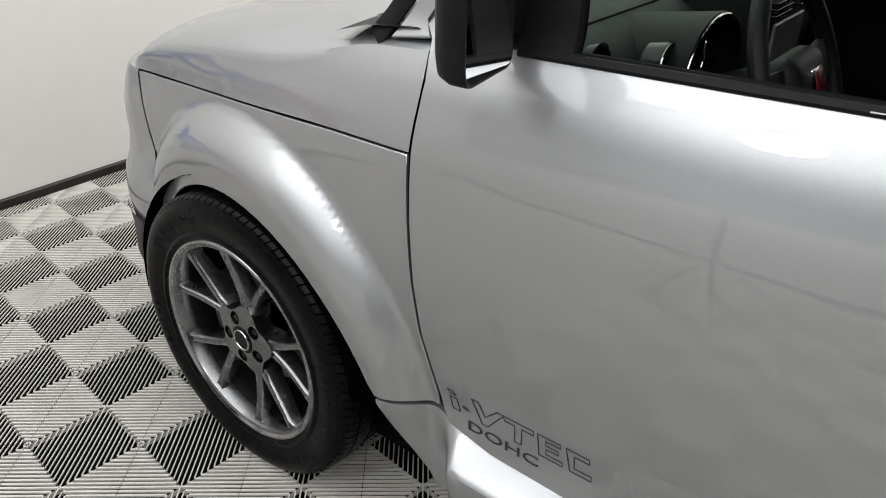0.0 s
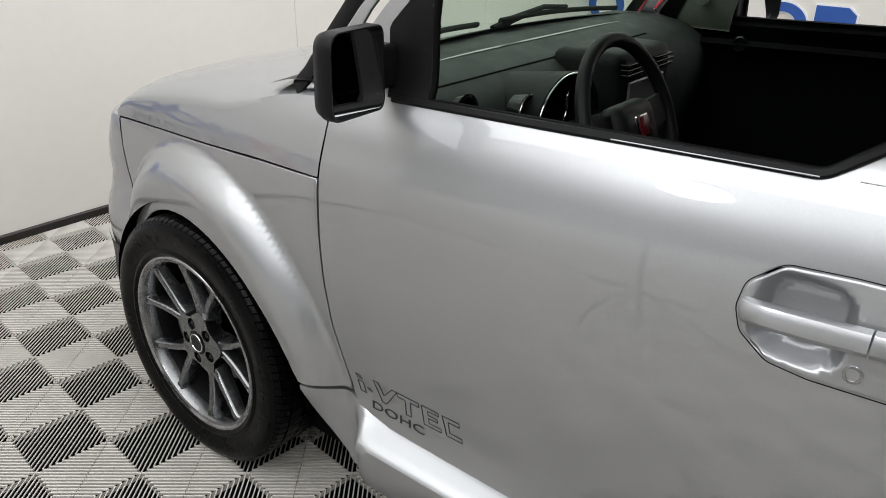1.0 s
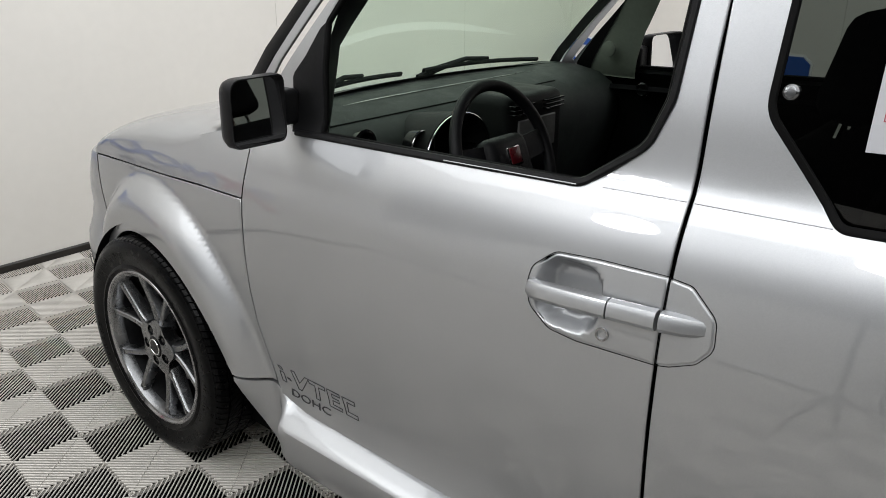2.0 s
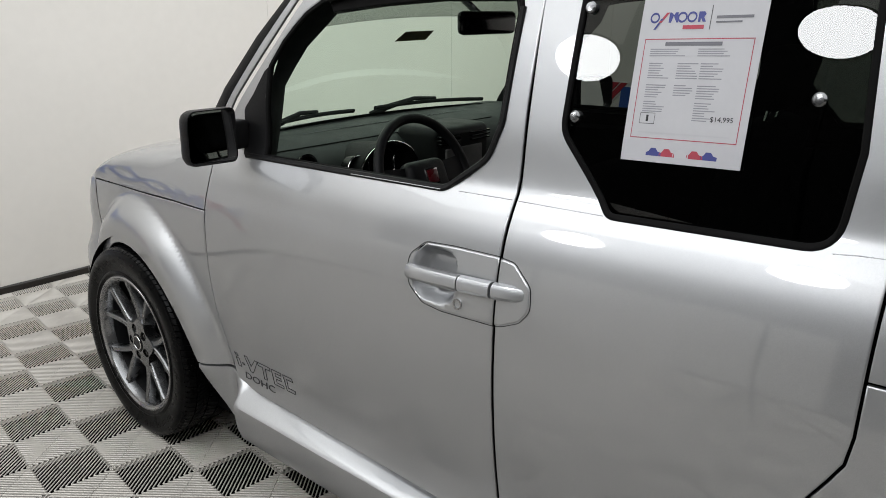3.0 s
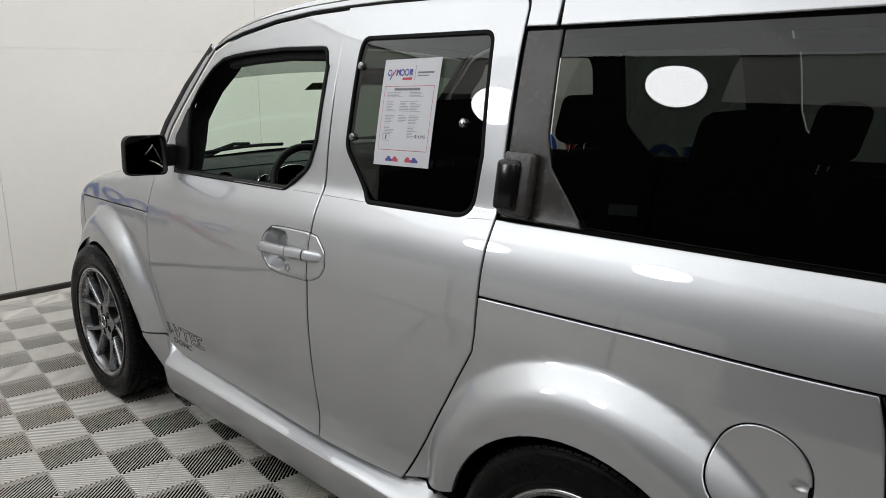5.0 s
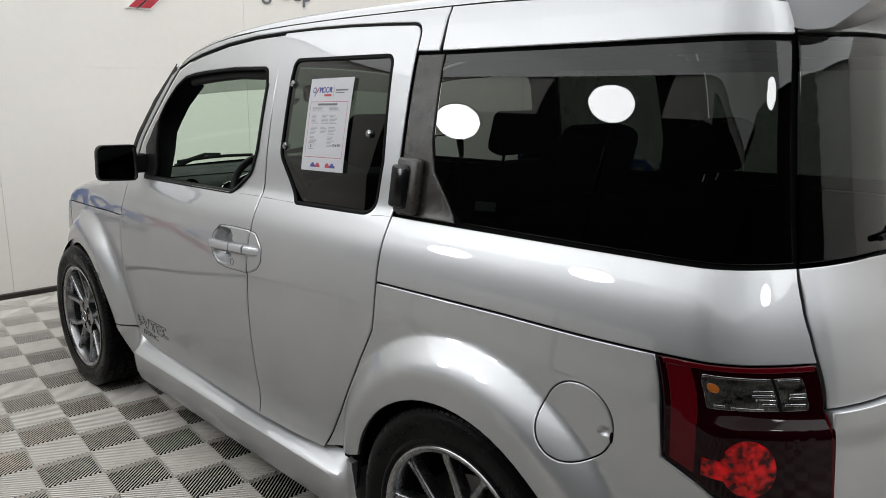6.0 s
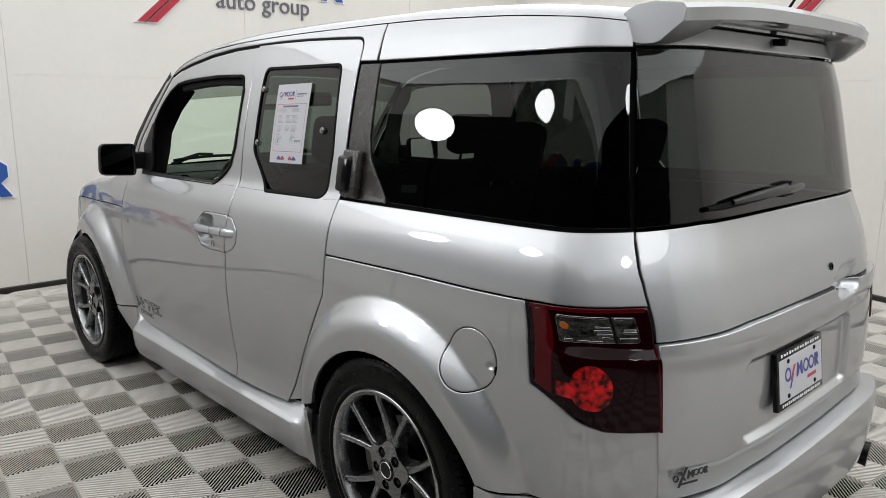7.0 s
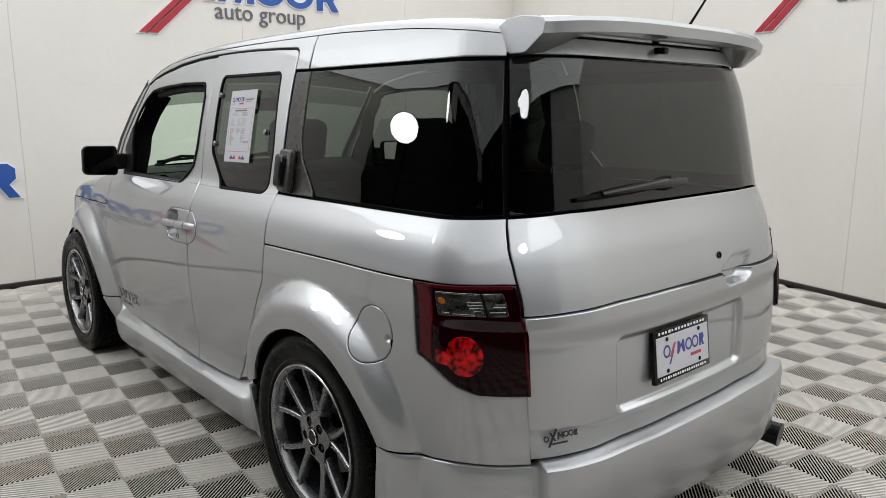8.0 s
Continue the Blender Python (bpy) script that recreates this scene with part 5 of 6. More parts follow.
near = [(0.736, 1.090), (0.729, 1.20), (0.729, 1.30), (0.755, 1.372), (0.80, 1.420), (0.86, 1.470), (0.93, 1.504)]
deep = [(0.627, 1.085), (0.627, 1.20), (0.638, 1.294), (0.678, 1.346), (0.730, 1.409), (0.784, 1.452), (0.840, 1.500)]
lining = []
for (u0, z0), (u1, z1) in zip(near, deep):
    p, n, _, _ = shell_frame(u0, z0)
    q, m, _, _ = shell_frame(u1, z1)
    a, b = p - n * 0.014, q - m * 0.125
    lining.append([a, a.lerp(b, 0.35) - n * 0.008, a.lerp(b, 0.7) - n * 0.006, b])
part("pillar_lining", loft(lining), RUBBER, front_door, "black inner pillar lining")
# windscreen pillar strip
panel("windscreen_pillar", [(0.405, 1.076), (0.448, 1.136), (0.556, 1.258), (0.695, 1.405), (0.845, 1.556), (0.856, 1.540), (0.722, 1.396), (0.575, 1.242), (0.474, 1.112), (0.488, 1.088)], PAINT, car, gap=0.001, chamfer=0.002)
band("pillar_strip", [(0.372, 1.074), (0.398, 1.106), (0.426, 1.142), (0.530, 1.258), (0.676, 1.402), (0.835, 1.545)], 0.034, BLACK_TRIM, car, height=0.004, off=-0.003, closed=False)
part_roofline = [(u, z + 0.001) for u, z in ROOFLINE[3:]] + ROOF_REAR[1:]
band("roof_seal", part_roofline, 0.008, RUBBER, car, height=0.002, off=-0.006, closed=False)

# windscreen, cowl, wipers
def screen(s, t):
    """s across from -1 to 1, t from foot to head."""
    foot = Vector((0.705 * s, -0.33 - 0.10 * s * s, 1.095 - 0.01 * s * s))
    head = Vector((0.625 * s, -0.845 - 0.03 * s * s, 1.585 - 0.045 * s * s))
    p = foot.lerp(head, t)
    p.z += 0.012 * math.sin(math.pi * t)
    return p
part("windscreen", loft([[screen(-1 + k / 8, t / 8) for k in range(17)] for t in range(9)]), GREEN_GLASS, car, "green tinted windscreen")
part("windscreen_shade", loft([[screen(-1 + k / 8, t) + Vector((0, -0.003, -0.003)) for k in range(17)] for t in (0.735, 0.83, 0.93)]), SHADE_GLASS, car, "grey shaded top of the windscreen")
part("windscreen_band", loft([[screen(-1 + k / 8, t) + Vector((0, 0.004, 0.004)) for k in range(17)] for t in (0.93, 1.02)]), RUBBER, car, "black windscreen border")
bm = loft([[(0.765 * s, -0.245 - 0.10 * s * s * 0.4, 1.070 + 0.018 * (1 - s * s)), (0.768 * s, -0.30 - 0.06 * s * s, 1.090 + 0.012 * (1 - s * s)), (0.765 * s, -0.36 - 0.10 * s * s, 1.098), (0.73 * s, -0.42 - 0.10 * s * s, 1.085)] for s in [-1 + k / 10 for k in range(21)]])
bmesh.ops.recalc_face_normals(bm, faces=bm.faces)
part("cowl", bm, BLACK_TRIM, car, "black plastic cowl")
part("windscreen_foot", loft([[screen(-1 + k / 8, t) + Vector((0, 0.003, 0.003)) for k in range(17)] for t in (-0.02, 0.022)]), RUBBER, car, "black windscreen foot")
for x0, x1 in ((-0.50, -0.08), (0.03, 0.60)):
    def along(f, t, lift):
        return screen((x0 + (x1 - x0) * f) / 0.70, t) + Vector((0, 0.02, lift))
    wp = part("front_wiper", tube([along(k / 8, 0.045 + 0.012 * math.sin(math.pi * k / 8), 0.008) for k in range(9)], 0.0065, 8, squash=1.4), RUBBER, car, "black wiper")
    part("wiper_arm", tube([along(0.0, 0.0, 0.004), along(0.12, 0.03, 0.012), along(0.35, 0.062, 0.022), along(0.55, 0.060, 0.018)], [0.014, 0.012, 0.008, 0.006], 8), RUBBER, wp)
bm = bmesh.new()
bm.faces.new([bm.verts.new(screen(s, t) + Vector((0, -0.004, -0.004))) for s, t in ((-0.235, 0.575), (0.0, 0.575), (0.01, 0.64), (-0.205, 0.64))])
part("screen_sticker", bm, plain("sticker_olive", (0.10, 0.085, 0.03), 0.6), car, "small olive sticker")
mirror_in = part("rear_view_mirror", box((-0.125, -0.910, 1.405), (0.15, -0.870, 1.478), 0.018, 3), GLOSS_BLACK, car, "black rear-view mirror")
part("mirror_stalk", tube([(0, -0.875, 1.46), (0, -0.80, 1.515)], 0.012, 8), GLOSS_BLACK, mirror_in)

# inner pillar trim with round speaker
for sgn in (1,):
    data = panel_data([(0.56, 1.09), (0.745, 1.085), (0.79, 1.235), (0.855, 1.375), (0.93, 1.445), (0.98, 1.53), (0.88, 1.52), (0.72, 1.36)], off=-0.045, depth=0.006, gap=0, grid=0.05)
    trim = sheet("inner_pillar", data, PILLAR_CLOTH, car, "grey inner pillar trim", mirrored=sgn > 0)
bm = spun([(0.0, 0.028), (-0.006, 0.027), (-0.008, 0.023), (-0.006, 0.0)], 28)
for v in bm.verts:
    v.co += Vector((0.672, -0.665, 1.165))
part("pillar_speaker", bm, PILLAR_CLOTH, car, "round grey pillar speaker")

# dashboard
def dash_ring(x):
    edge = 1 - ease((abs(x) - 0.6) / 0.12) * 0.1
    prof = [(-0.335, 1.096), (-0.42, 1.100), (-0.52, 1.096), (-0.61, 1.078), (-0.665, 1.045), (-0.69, 1.005), (-0.70, 0.93), (-0.67, 0.80), (-0.63, 0.55)]
    return [(x, -0.335 + (y + 0.335) * (0.9 + 0.1 * edge), z - 0.012 * (1 - edge)) for y, z in prof]
dash = part("dashboard", loft([dash_ring(-0.72 + 1.44 * k / 24) for k in range(25)], flip=True), DASH, car, "dark grained dashboard")
part("dash_seam", tube([dash_ring(-0.70 + 1.1 * k / 16)[3] for k in range(17)], 0.0025, 6), RUBBER, dash)
bm = loft([[(-0.33 + r * math.cos(a) * 1.25, y, 0.985 + r * math.sin(a)) for a in [math.pi * k / 16 for k in range(17)]] for y, r in ((-0.60, 0.085), (-0.70, 0.098), (-0.775, 0.108), (-0.778, 0.100), (-0.70, 0.085))])
bmesh.ops.recalc_face_normals(bm, faces=bm.faces)
part("cluster_hood", bm, DASH_DARK, dash)
part("cluster_rim", tube([(-0.33 + 0.104 * 1.25 * math.cos(a), -0.778, 0.985 + 0.104 * math.sin(a)) for a in [math.pi * k / 20 for k in range(21)]], 0.0028, 8), CHROME, dash, "thin bright cluster rim")
for x, r in ((-0.43, 0.04), (-0.33, 0.055), (-0.235, 0.04)):
    bm = spun([(-0.70, 0.0), (-0.70, r), (-0.735, r + 0.006), (-0.737, r)], 28)
    for v in bm.verts:
        v.co = Vector((x, v.co.x, 1.01)) + Vector((v.co.y, 0, v.co.z))
    gauge = part("gauge", bm, GLOSS_BLACK, dash, "dark round gauge")
    part("gauge_ring", tube([(x + (r + 0.004) * math.cos(a), -0.738, 1.01 + (r + 0.004) * math.sin(a)) for a in [2 * math.pi * k / 24 for k in range(25)]], 0.0022, 6), CHROME, gauge, "bright gauge ring")
bm = spun([(0.0, 0.0), (0.0, 0.034), (-0.02, 0.040), (-0.022, 0.033)], 28)
for v in bm.verts:
    v.co = Vector((-0.585, -0.665 + v.co.x, 1.035)) + Vector((v.co.y, 0, v.co.z))
part("round_vent", bm, GLOSS_BLACK, dash, "round air vent")
bm = spun([(0.0, 0.0), (0.0, 0.026), (0.004, 0.028), (0.004, 0.034), (0.0, 0.036)], 28, axis="z")
for v in bm.verts:
    v.co += Vector((-0.56, -0.49, 1.084))
part("screen_vent", bm, GLOSS_BLACK, dash, "round defroster vent")
part("centre_console", box((-0.135, -0.80, 0.62), (0.155, -0.60, 1.105), 0.03, 3), DASH_DARK, dash)
part("display", box((-0.095, -0.806, 0.940), (0.10, -0.798, 1.035), 0.003, 1), plain("grey_display", (0.20, 0.20, 0.195), 0.2), dash, "grey display screen")
for z in (1.052, 1.064, 1.076):
    for x in (-0.075, 0.085):
        part("vent_slat", box((x - 0.05, -0.812, z), (x + 0.05, -0.79, z + 0.005), 0.001, 1), GLOSS_BLACK, dash)

# steering wheel
steer = thing("steering_wheel", "black leather steering wheel with a red badge", "steering wheel")
steer.parent = car
turn = Matrix.Translation((-0.325, -0.925, 0.995)) @ Matrix.Rotation(radians(-22), 4, "X")
def wheel_local(bm):
    for v in bm.verts:
        v.co = turn @ Vector((v.co.x, v.co.y, v.co.z))
    return bm
rim_pts = [(0.186 * math.cos(2 * math.pi * k / 48), 0, 0.186 * math.sin(2 * math.pi * k / 48)) for k in range(49)]
bm = loft([[(cx * (1 + 0.0155 * math.cos(b) / 0.186), 0.0155 * math.sin(b), cz * (1 + 0.0155 * math.cos(b) / 0.186)) for b in [2 * math.pi * j / 14 for j in range(15)]] for cx, _, cz in rim_pts])
bmesh.ops.recalc_face_normals(bm, faces=bm.faces)
part("wheel_rim", wheel_local(bm), LEATHER, steer)
part("hub_pad", wheel_local(box((-0.085, -0.025, -0.075), (0.085, 0.04, 0.055), 0.03, 4)), LEATHER, steer)
for a, w in ((radians(5), 0.032), (radians(175), 0.032), (radians(270), 0.04)):
    d = Vector((math.cos(a), 0, math.sin(a)))
    s = Vector((-math.sin(a), 0, math.cos(a)))
    bm = loft([[d * r + s * w * k + Vector((0, y, 0)) for k, y in ((-1, 0.012), (-1, -0.004), (1, -0.004), (1, 0.012))] for r in (0.06, 0.12, 0.18)], closed=True, caps=True)
    bmesh.ops.recalc_face_normals(bm, faces=bm.faces)
    part("wheel_spoke", wheel_local(bm), LEATHER, steer)
part("badge_ring", wheel_local(box((-0.026, -0.031, -0.028), (0.026, -0.022, 0.022), 0.004, 2)), CHROME, steer)
part("badge", wheel_local(box((-0.022, -0.034, -0.024), (0.022, -0.026, 0.018), 0.003, 2)), RED, steer, "red square badge")
part("steering_column", tube([turn @ Vector((0, 0.02, 0)), turn @ Vector((0, 0.30, 0))], 0.045, 16), DASH_DARK, steer)

# seats, cabin floor, far door cards
def seat(x, y, wide=0.52, name="front_seat"):
    s = thing(name, "black cloth car seat with headrest", "seat", "car seats")
    part("seat_cushion", box((x - wide / 2, y - 0.05, 0.42), (x + wide / 2, y + 0.50, 0.60), 0.05, 3), FABRIC, s)
    bm = box((x - wide / 2, -0.07, 0.0), (x + wide / 2, 0.07, 0.62), 0.055, 3)
    lean = Matrix.Translation((0, y - 0.02, 0.56)) @ Matrix.Rotation(radians(14), 4, "X")
    for v in bm.verts:
        v.co = lean @ v.co
    part("seat_backrest", bm, FABRIC, s)
    bm = box((x - 0.13, -0.05, 0.66), (x + 0.13, 0.05, 0.84), 0.035, 3)
    for v in bm.verts:
        v.co = lean @ v.co
    part("headrest", bm, FABRIC, s)
    for dx in (-0.05, 0.05):
        part("headrest_post", tube([lean @ Vector((x + dx, 0, 0.58)), lean @ Vector((x + dx, 0, 0.70))], 0.007, 8), CHROME, s)
    s.parent = car
    return s
for x in (-0.37, 0.37):
    seat(x, -1.52)
    seat(x, -2.42, 0.50, "rear_seat")
part("cabin_floor", box((-0.70, -3.20, 0.36), (0.70, -0.50, 0.42)), CAVITY, car, smooth=False)
for sgn in (-1, 1):
    data = panel_data([(0.52, 0.42), (2.22, 0.42), (2.22, 1.10), (0.70, 1.085), (0.60, 1.08)], off=-0.085, depth=0.03, gap=0, grid=0.08)
    card = sheet("door_card", data, DOOR_CARD, car, "black inner door card", mirrored=sgn > 0)
part("door_speaker", spun([(0.70, 0.022), (0.690, 0.026), (0.685, 0.021), (0.69, 0.0)], 24, centre=(0, -0.80, 1.03)), GLOSS_BLACK, car, "black ring on the inner door")

# spoiler
def wing(x):
    k = abs(x) / 0.585
    e = ease((abs(x) - 0.40) / 0.15)
    low = 1.636 - 0.060 * e
    back = -3.385 + 0.070 * k ** 4
    front = -3.145 - 0.012 * k ** 2
    top = 1.690 - 0.018 * k ** 3
    foot = back + 0.010 + 0.055 * e
    return [(x, front, top - 0.022), (x, front - 0.03, top - 0.004), (x, (front + back) / 2, top), (x, back + 0.04, top - 0.005), (x, back + 0.008, top - 0.010), (x, back, top - 0.022), (x, back + 0.006, top - 0.050),
            (x, foot, low + 0.004), (x, foot + 0.015, low), (x, front - 0.05, low), (x, front - 0.01, low + 0.01)]
xs = [-0.570 + 1.14 * k / 44 for k in range(45)]
rings = [wing(x) for x in xs]
for n, sgn in ((0, -1), (-1, 1)):
    c, edge = Vector((xs[n], -3.25, 1.63)), list(rings[n])
    for a in (0.5, 1.0, 1.5):
        k = math.cos(a)
        cap = [Vector((p[0] + sgn * 0.010 * math.sin(a), c.y + (p[1] - c.y) * (0.97 + 0.03 * k), c.z + (p[2] - c.z) * (0.94 + 0.06 * k))) for p in edge]
        rings = [cap, *rings] if n == 0 else [*rings, cap]
bm = loft(rings, closed=True, caps=True)
bmesh.ops.recalc_face_normals(bm, faces=bm.faces)
part("roof_spoiler", bm, PAINT, car, "silver roof spoiler")
panel("gate_header", wrap([(3.60, 1.580), (3.362, 1.577), (3.358, 1.618), (3.60, 1.626)]), PAINT, car, both=False, depth=0.02, gap=0.001)
part("spoiler_nozzle", box((-0.014, -3.305, 1.598), (0.014, -3.255, 1.618), 0.006, 2), GLOSS_BLACK, car, "small black washer nozzle")
antenna = part("antenna", tube([(0.485, -3.06, 1.70), (0.53, -3.14, 1.86), (0.60, -3.26, 2.10)], [0.006, 0.004, 0.003], 8), GLOSS_BLACK, car, "thin black whip antenna")

# rear wiper, lock, badge, exhaust
def on_glass(u, z, off):
    p, n, _, _ = shell_frame(u, z)
    return p + n * off
wiper = part("rear_wiper", tube([on_glass(MIDDLE + du, z, off) for du, z, off in ((0.020, 1.209, 0.012), (-0.005, 1.208, 0.020), (-0.065, 1.206, 0.026), (-0.175, 1.201, 0.026), (-0.25, 1.198, 0.022))], [0.012, 0.017, 0.014, 0.010, 0.007], 10, squash=0.8), GLOSS_BLACK, car, "black rear wiper")
part("wiper_blade", tube([on_glass(MIDDLE + du, z, off) for du, z, off in ((-0.055, 1.196, 0.010), (-0.155, 1.194, 0.012), (-0.285, 1.191, 0.012), (-0.395, 1.188, 0.010))], [0.006, 0.009, 0.009, 0.006], 8), RUBBER, wiper)
part("wiper_cap", tube([on_glass(MIDDLE - 0.005, 1.208, 0.0), on_glass(MIDDLE - 0.005, 1.208, 0.030)], [0.024, 0.019], 16), GLOSS_BLACK, wiper)
p, n, _, _ = shell_frame(MIDDLE + 0.142, 0.960)
turn = n.to_track_quat("Z", "Y").to_matrix().to_4x4()
bm = spun([(0.0, 0.012), (0.004, 0.0115), (0.004, 0.008), (0.001, 0.0075), (0.001, 0.0)], 24, axis="z")
for v in bm.verts:
    v.co = p + turn @ v.co
part("gate_lock", bm, GLOSS_BLACK, car, "dark gate lock")
def on_gate(a, b, c):
    p, n, _, _ = shell_frame(a, b)
    return p + n * (0.0085 + c)
for cx, cz in ((3.425, 0.537), (3.482, 0.548), (3.496, 0.549)):
    part("badge_ring", raised(oval(cx, cz, 0.0075, 0.009, 20), [oval(cx, cz, 0.0048, 0.006, 20)], on_gate, 0.002), INK, car, "black badge ring", smooth=False)
for pts in ([(3.430, 0.512), (3.436, 0.512), (3.458, 0.566), (3.452, 0.566)], [(3.434, 0.556), (3.440, 0.556), (3.454, 0.530), (3.448, 0.530)],
            [(3.458, 0.534), (3.462, 0.534), (3.464, 0.546), (3.468, 0.538), (3.472, 0.547), (3.472, 0.536), (3.476, 0.536), (3.475, 0.556), (3.471, 0.556), (3.467, 0.548), (3.463, 0.556), (3.459, 0.556)],
            [(3.505, 0.540), (3.509, 0.540), (3.516, 0.540), (3.513, 0.549), (3.515, 0.558), (3.505, 0.558)], [(3.440, 0.518), (3.486, 0.522), (3.486, 0.527), (3.440, 0.523)]):
    part("badge_block", raised(pts if area2(pts) > 0 else pts[::-1], [], on_gate, 0.002), INK, car, "black badge block", smooth=False)
exhaust = part("exhaust_tip", tube([(0.70, -3.10, 0.178), (0.755, -3.25, 0.168), (0.785, -3.42, 0.153)], [0.037, 0.041, 0.046], 24, caps=False), GLOSS_BLACK, car, "dark exhaust tip")
part("exhaust_lip", tube([(0.7844, -3.416, 0.1534), (0.7856, -3.423, 0.1528)], 0.0475, 24), GLOSS_BLACK, exhaust)

# number plate frame in the recess
plate_turn = Matrix.Translation((-0.030, -3.438, 0.697)) @ Matrix.Rotation(radians(-7), 4, "X")
def on_plate(bm):
    for v in bm.verts:
        v.co = plate_turn @ v.co
    return bm
holder = part("plate_frame", on_plate(box((-0.157, -0.006, -0.082), (0.157, 0.010, 0.082), 0.004, 2)), GLOSS_BLACK, car, "black dealer plate frame")
part("plate", on_plate(box((-0.146, -0.0075, -0.060), (0.146, -0.004, 0.060), 0.001, 1)), PAPER, holder, "white dealer plate with blue and red shapes")
def flat_plate(a, b, c):
    return plate_turn @ Vector((a, -0.0078 - c, b))
for cx in (-0.092, 0.030, 0.068):
    part("print_ring", raised(oval(cx, 0.012, 0.019, 0.020), [oval(cx, 0.012, 0.013, 0.013)], flat_plate, 0.0006), INK_BLUE, holder, smooth=False)
for pts, mat_ in (([(-0.078, -0.008), (-0.066, -0.008), (-0.040, 0.032), (-0.052, 0.032)], INK_RED), ([(-0.082, -0.030), (-0.074, -0.030), (-0.052, 0.008), (-0.060, 0.008)], INK_BLUE),
                  ([(-0.036, -0.008), (-0.027, -0.008), (-0.014, 0.014), (-0.001, -0.008), (0.008, -0.008), (0.004, 0.032), (-0.006, 0.032), (-0.014, 0.018), (-0.024, 0.032), (-0.032, 0.032)], INK_BLUE),
                  ([(0.092, -0.008), (0.101, -0.008), (0.101, 0.006), (0.110, -0.008), (0.121, -0.008), (0.112, 0.008), (0.120, 0.020), (0.114, 0.032), (0.092, 0.032)], INK_BLUE),
                  ([(0.040, -0.030), (0.100, -0.030), (0.100, -0.020), (0.040, -0.020)], INK_RED)):
    part("print_block", raised(pts if area2(pts) > 0 else pts[::-1], [], flat_plate, 0.0006), mat_, holder, smooth=False)
def frame_bars(z, n, w):
    for k in range(n):
        x = -0.125 + 0.25 * k / (n - 1)
        h = (0.0042, 0.0030, 0.0036)[k % 3]
        part("frame_print", on_plate(box((x - w, -0.0072, z - h), (x + w * (0.3 + 0.5 * (k % 2)), -0.005, z + h))), SIGN_WHITE, holder, smooth=False)
frame_bars(-0.070, 20, 0.0046)
frame_bars(0.071, 15, 0.0062)
for x in (-0.09, 0.09):
    for z in (-0.048, 0.050):
        part("plate_screw", on_plate(box((x - 0.006, -0.011, z - 0.006), (x + 0.006, -0.006, z + 0.006), 0.003, 2)), GLOSS_BLACK, holder)


# ---- the price sheet taped to the rear door glass ----
sheet_paper = thing("price_sheet", "white printed price sheet taped to the rear door glass", "paper")
def on_sheet(a, b, c):
    """a across and b up, from 0 to 1 over the paper."""
    p, n, _, _ = shell_frame(1.798 + 0.2125 * a, 1.218 + 0.006 * a + 0.274 * b)
    return p + n * (0.0035 + c)
bm = loft([[on_sheet(i / 6, j / 8, 0.0) for i in range(7)] for j in range(9)])
loft([[on_sheet(i / 6, j / 8, 0.0006) for i in range(7)] for j in range(9)], bm=bm, flip=False)
bmesh.ops.recalc_face_normals(bm, faces=bm.faces)
part("paper", bm, PAPER, sheet_paper)
def print_bar(a0, a1, b0, b1, material, name="print_line", c=0.0009):
    bm = bmesh.new()
    rows = max(2, math.ceil((b1 - b0) / 0.05) + 1)
    cols = max(3, math.ceil((a1 - a0) / 0.08) + 1)
    loft([[on_sheet(a0 + (a1 - a0) * i / (cols - 1), b0 + (b1 - b0) * j / (rows - 1), c) for i in range(cols)] for j in range(rows)], bm=bm)
    return part(name, bm, material, sheet_paper, smooth=False)
print_bar(0.0, 1.0, 0.0, 0.13, PAPER_GREY, "print_band")
for a0, a1, b0, b1 in ((0.06, 0.94, 0.145, 0.150), (0.06, 0.94, 0.745, 0.750), (0.06, 0.066, 0.145, 0.75), (0.934, 0.94, 0.145, 0.75)):
    print_bar(a0, a1, b0, b1, INK_RED, "print_border")
def sheet_put(a, b, c):
    return on_sheet(a, b, 0.0009 + c)
for cx in (0.115, 0.345, 0.425):
    part("print_ring", raised(oval(cx, 0.875, 0.040, 0.032, 24), [oval(cx, 0.875, 0.028, 0.020, 24)], sheet_put, 0.0002), INK_BLUE, sheet_paper, smooth=False)
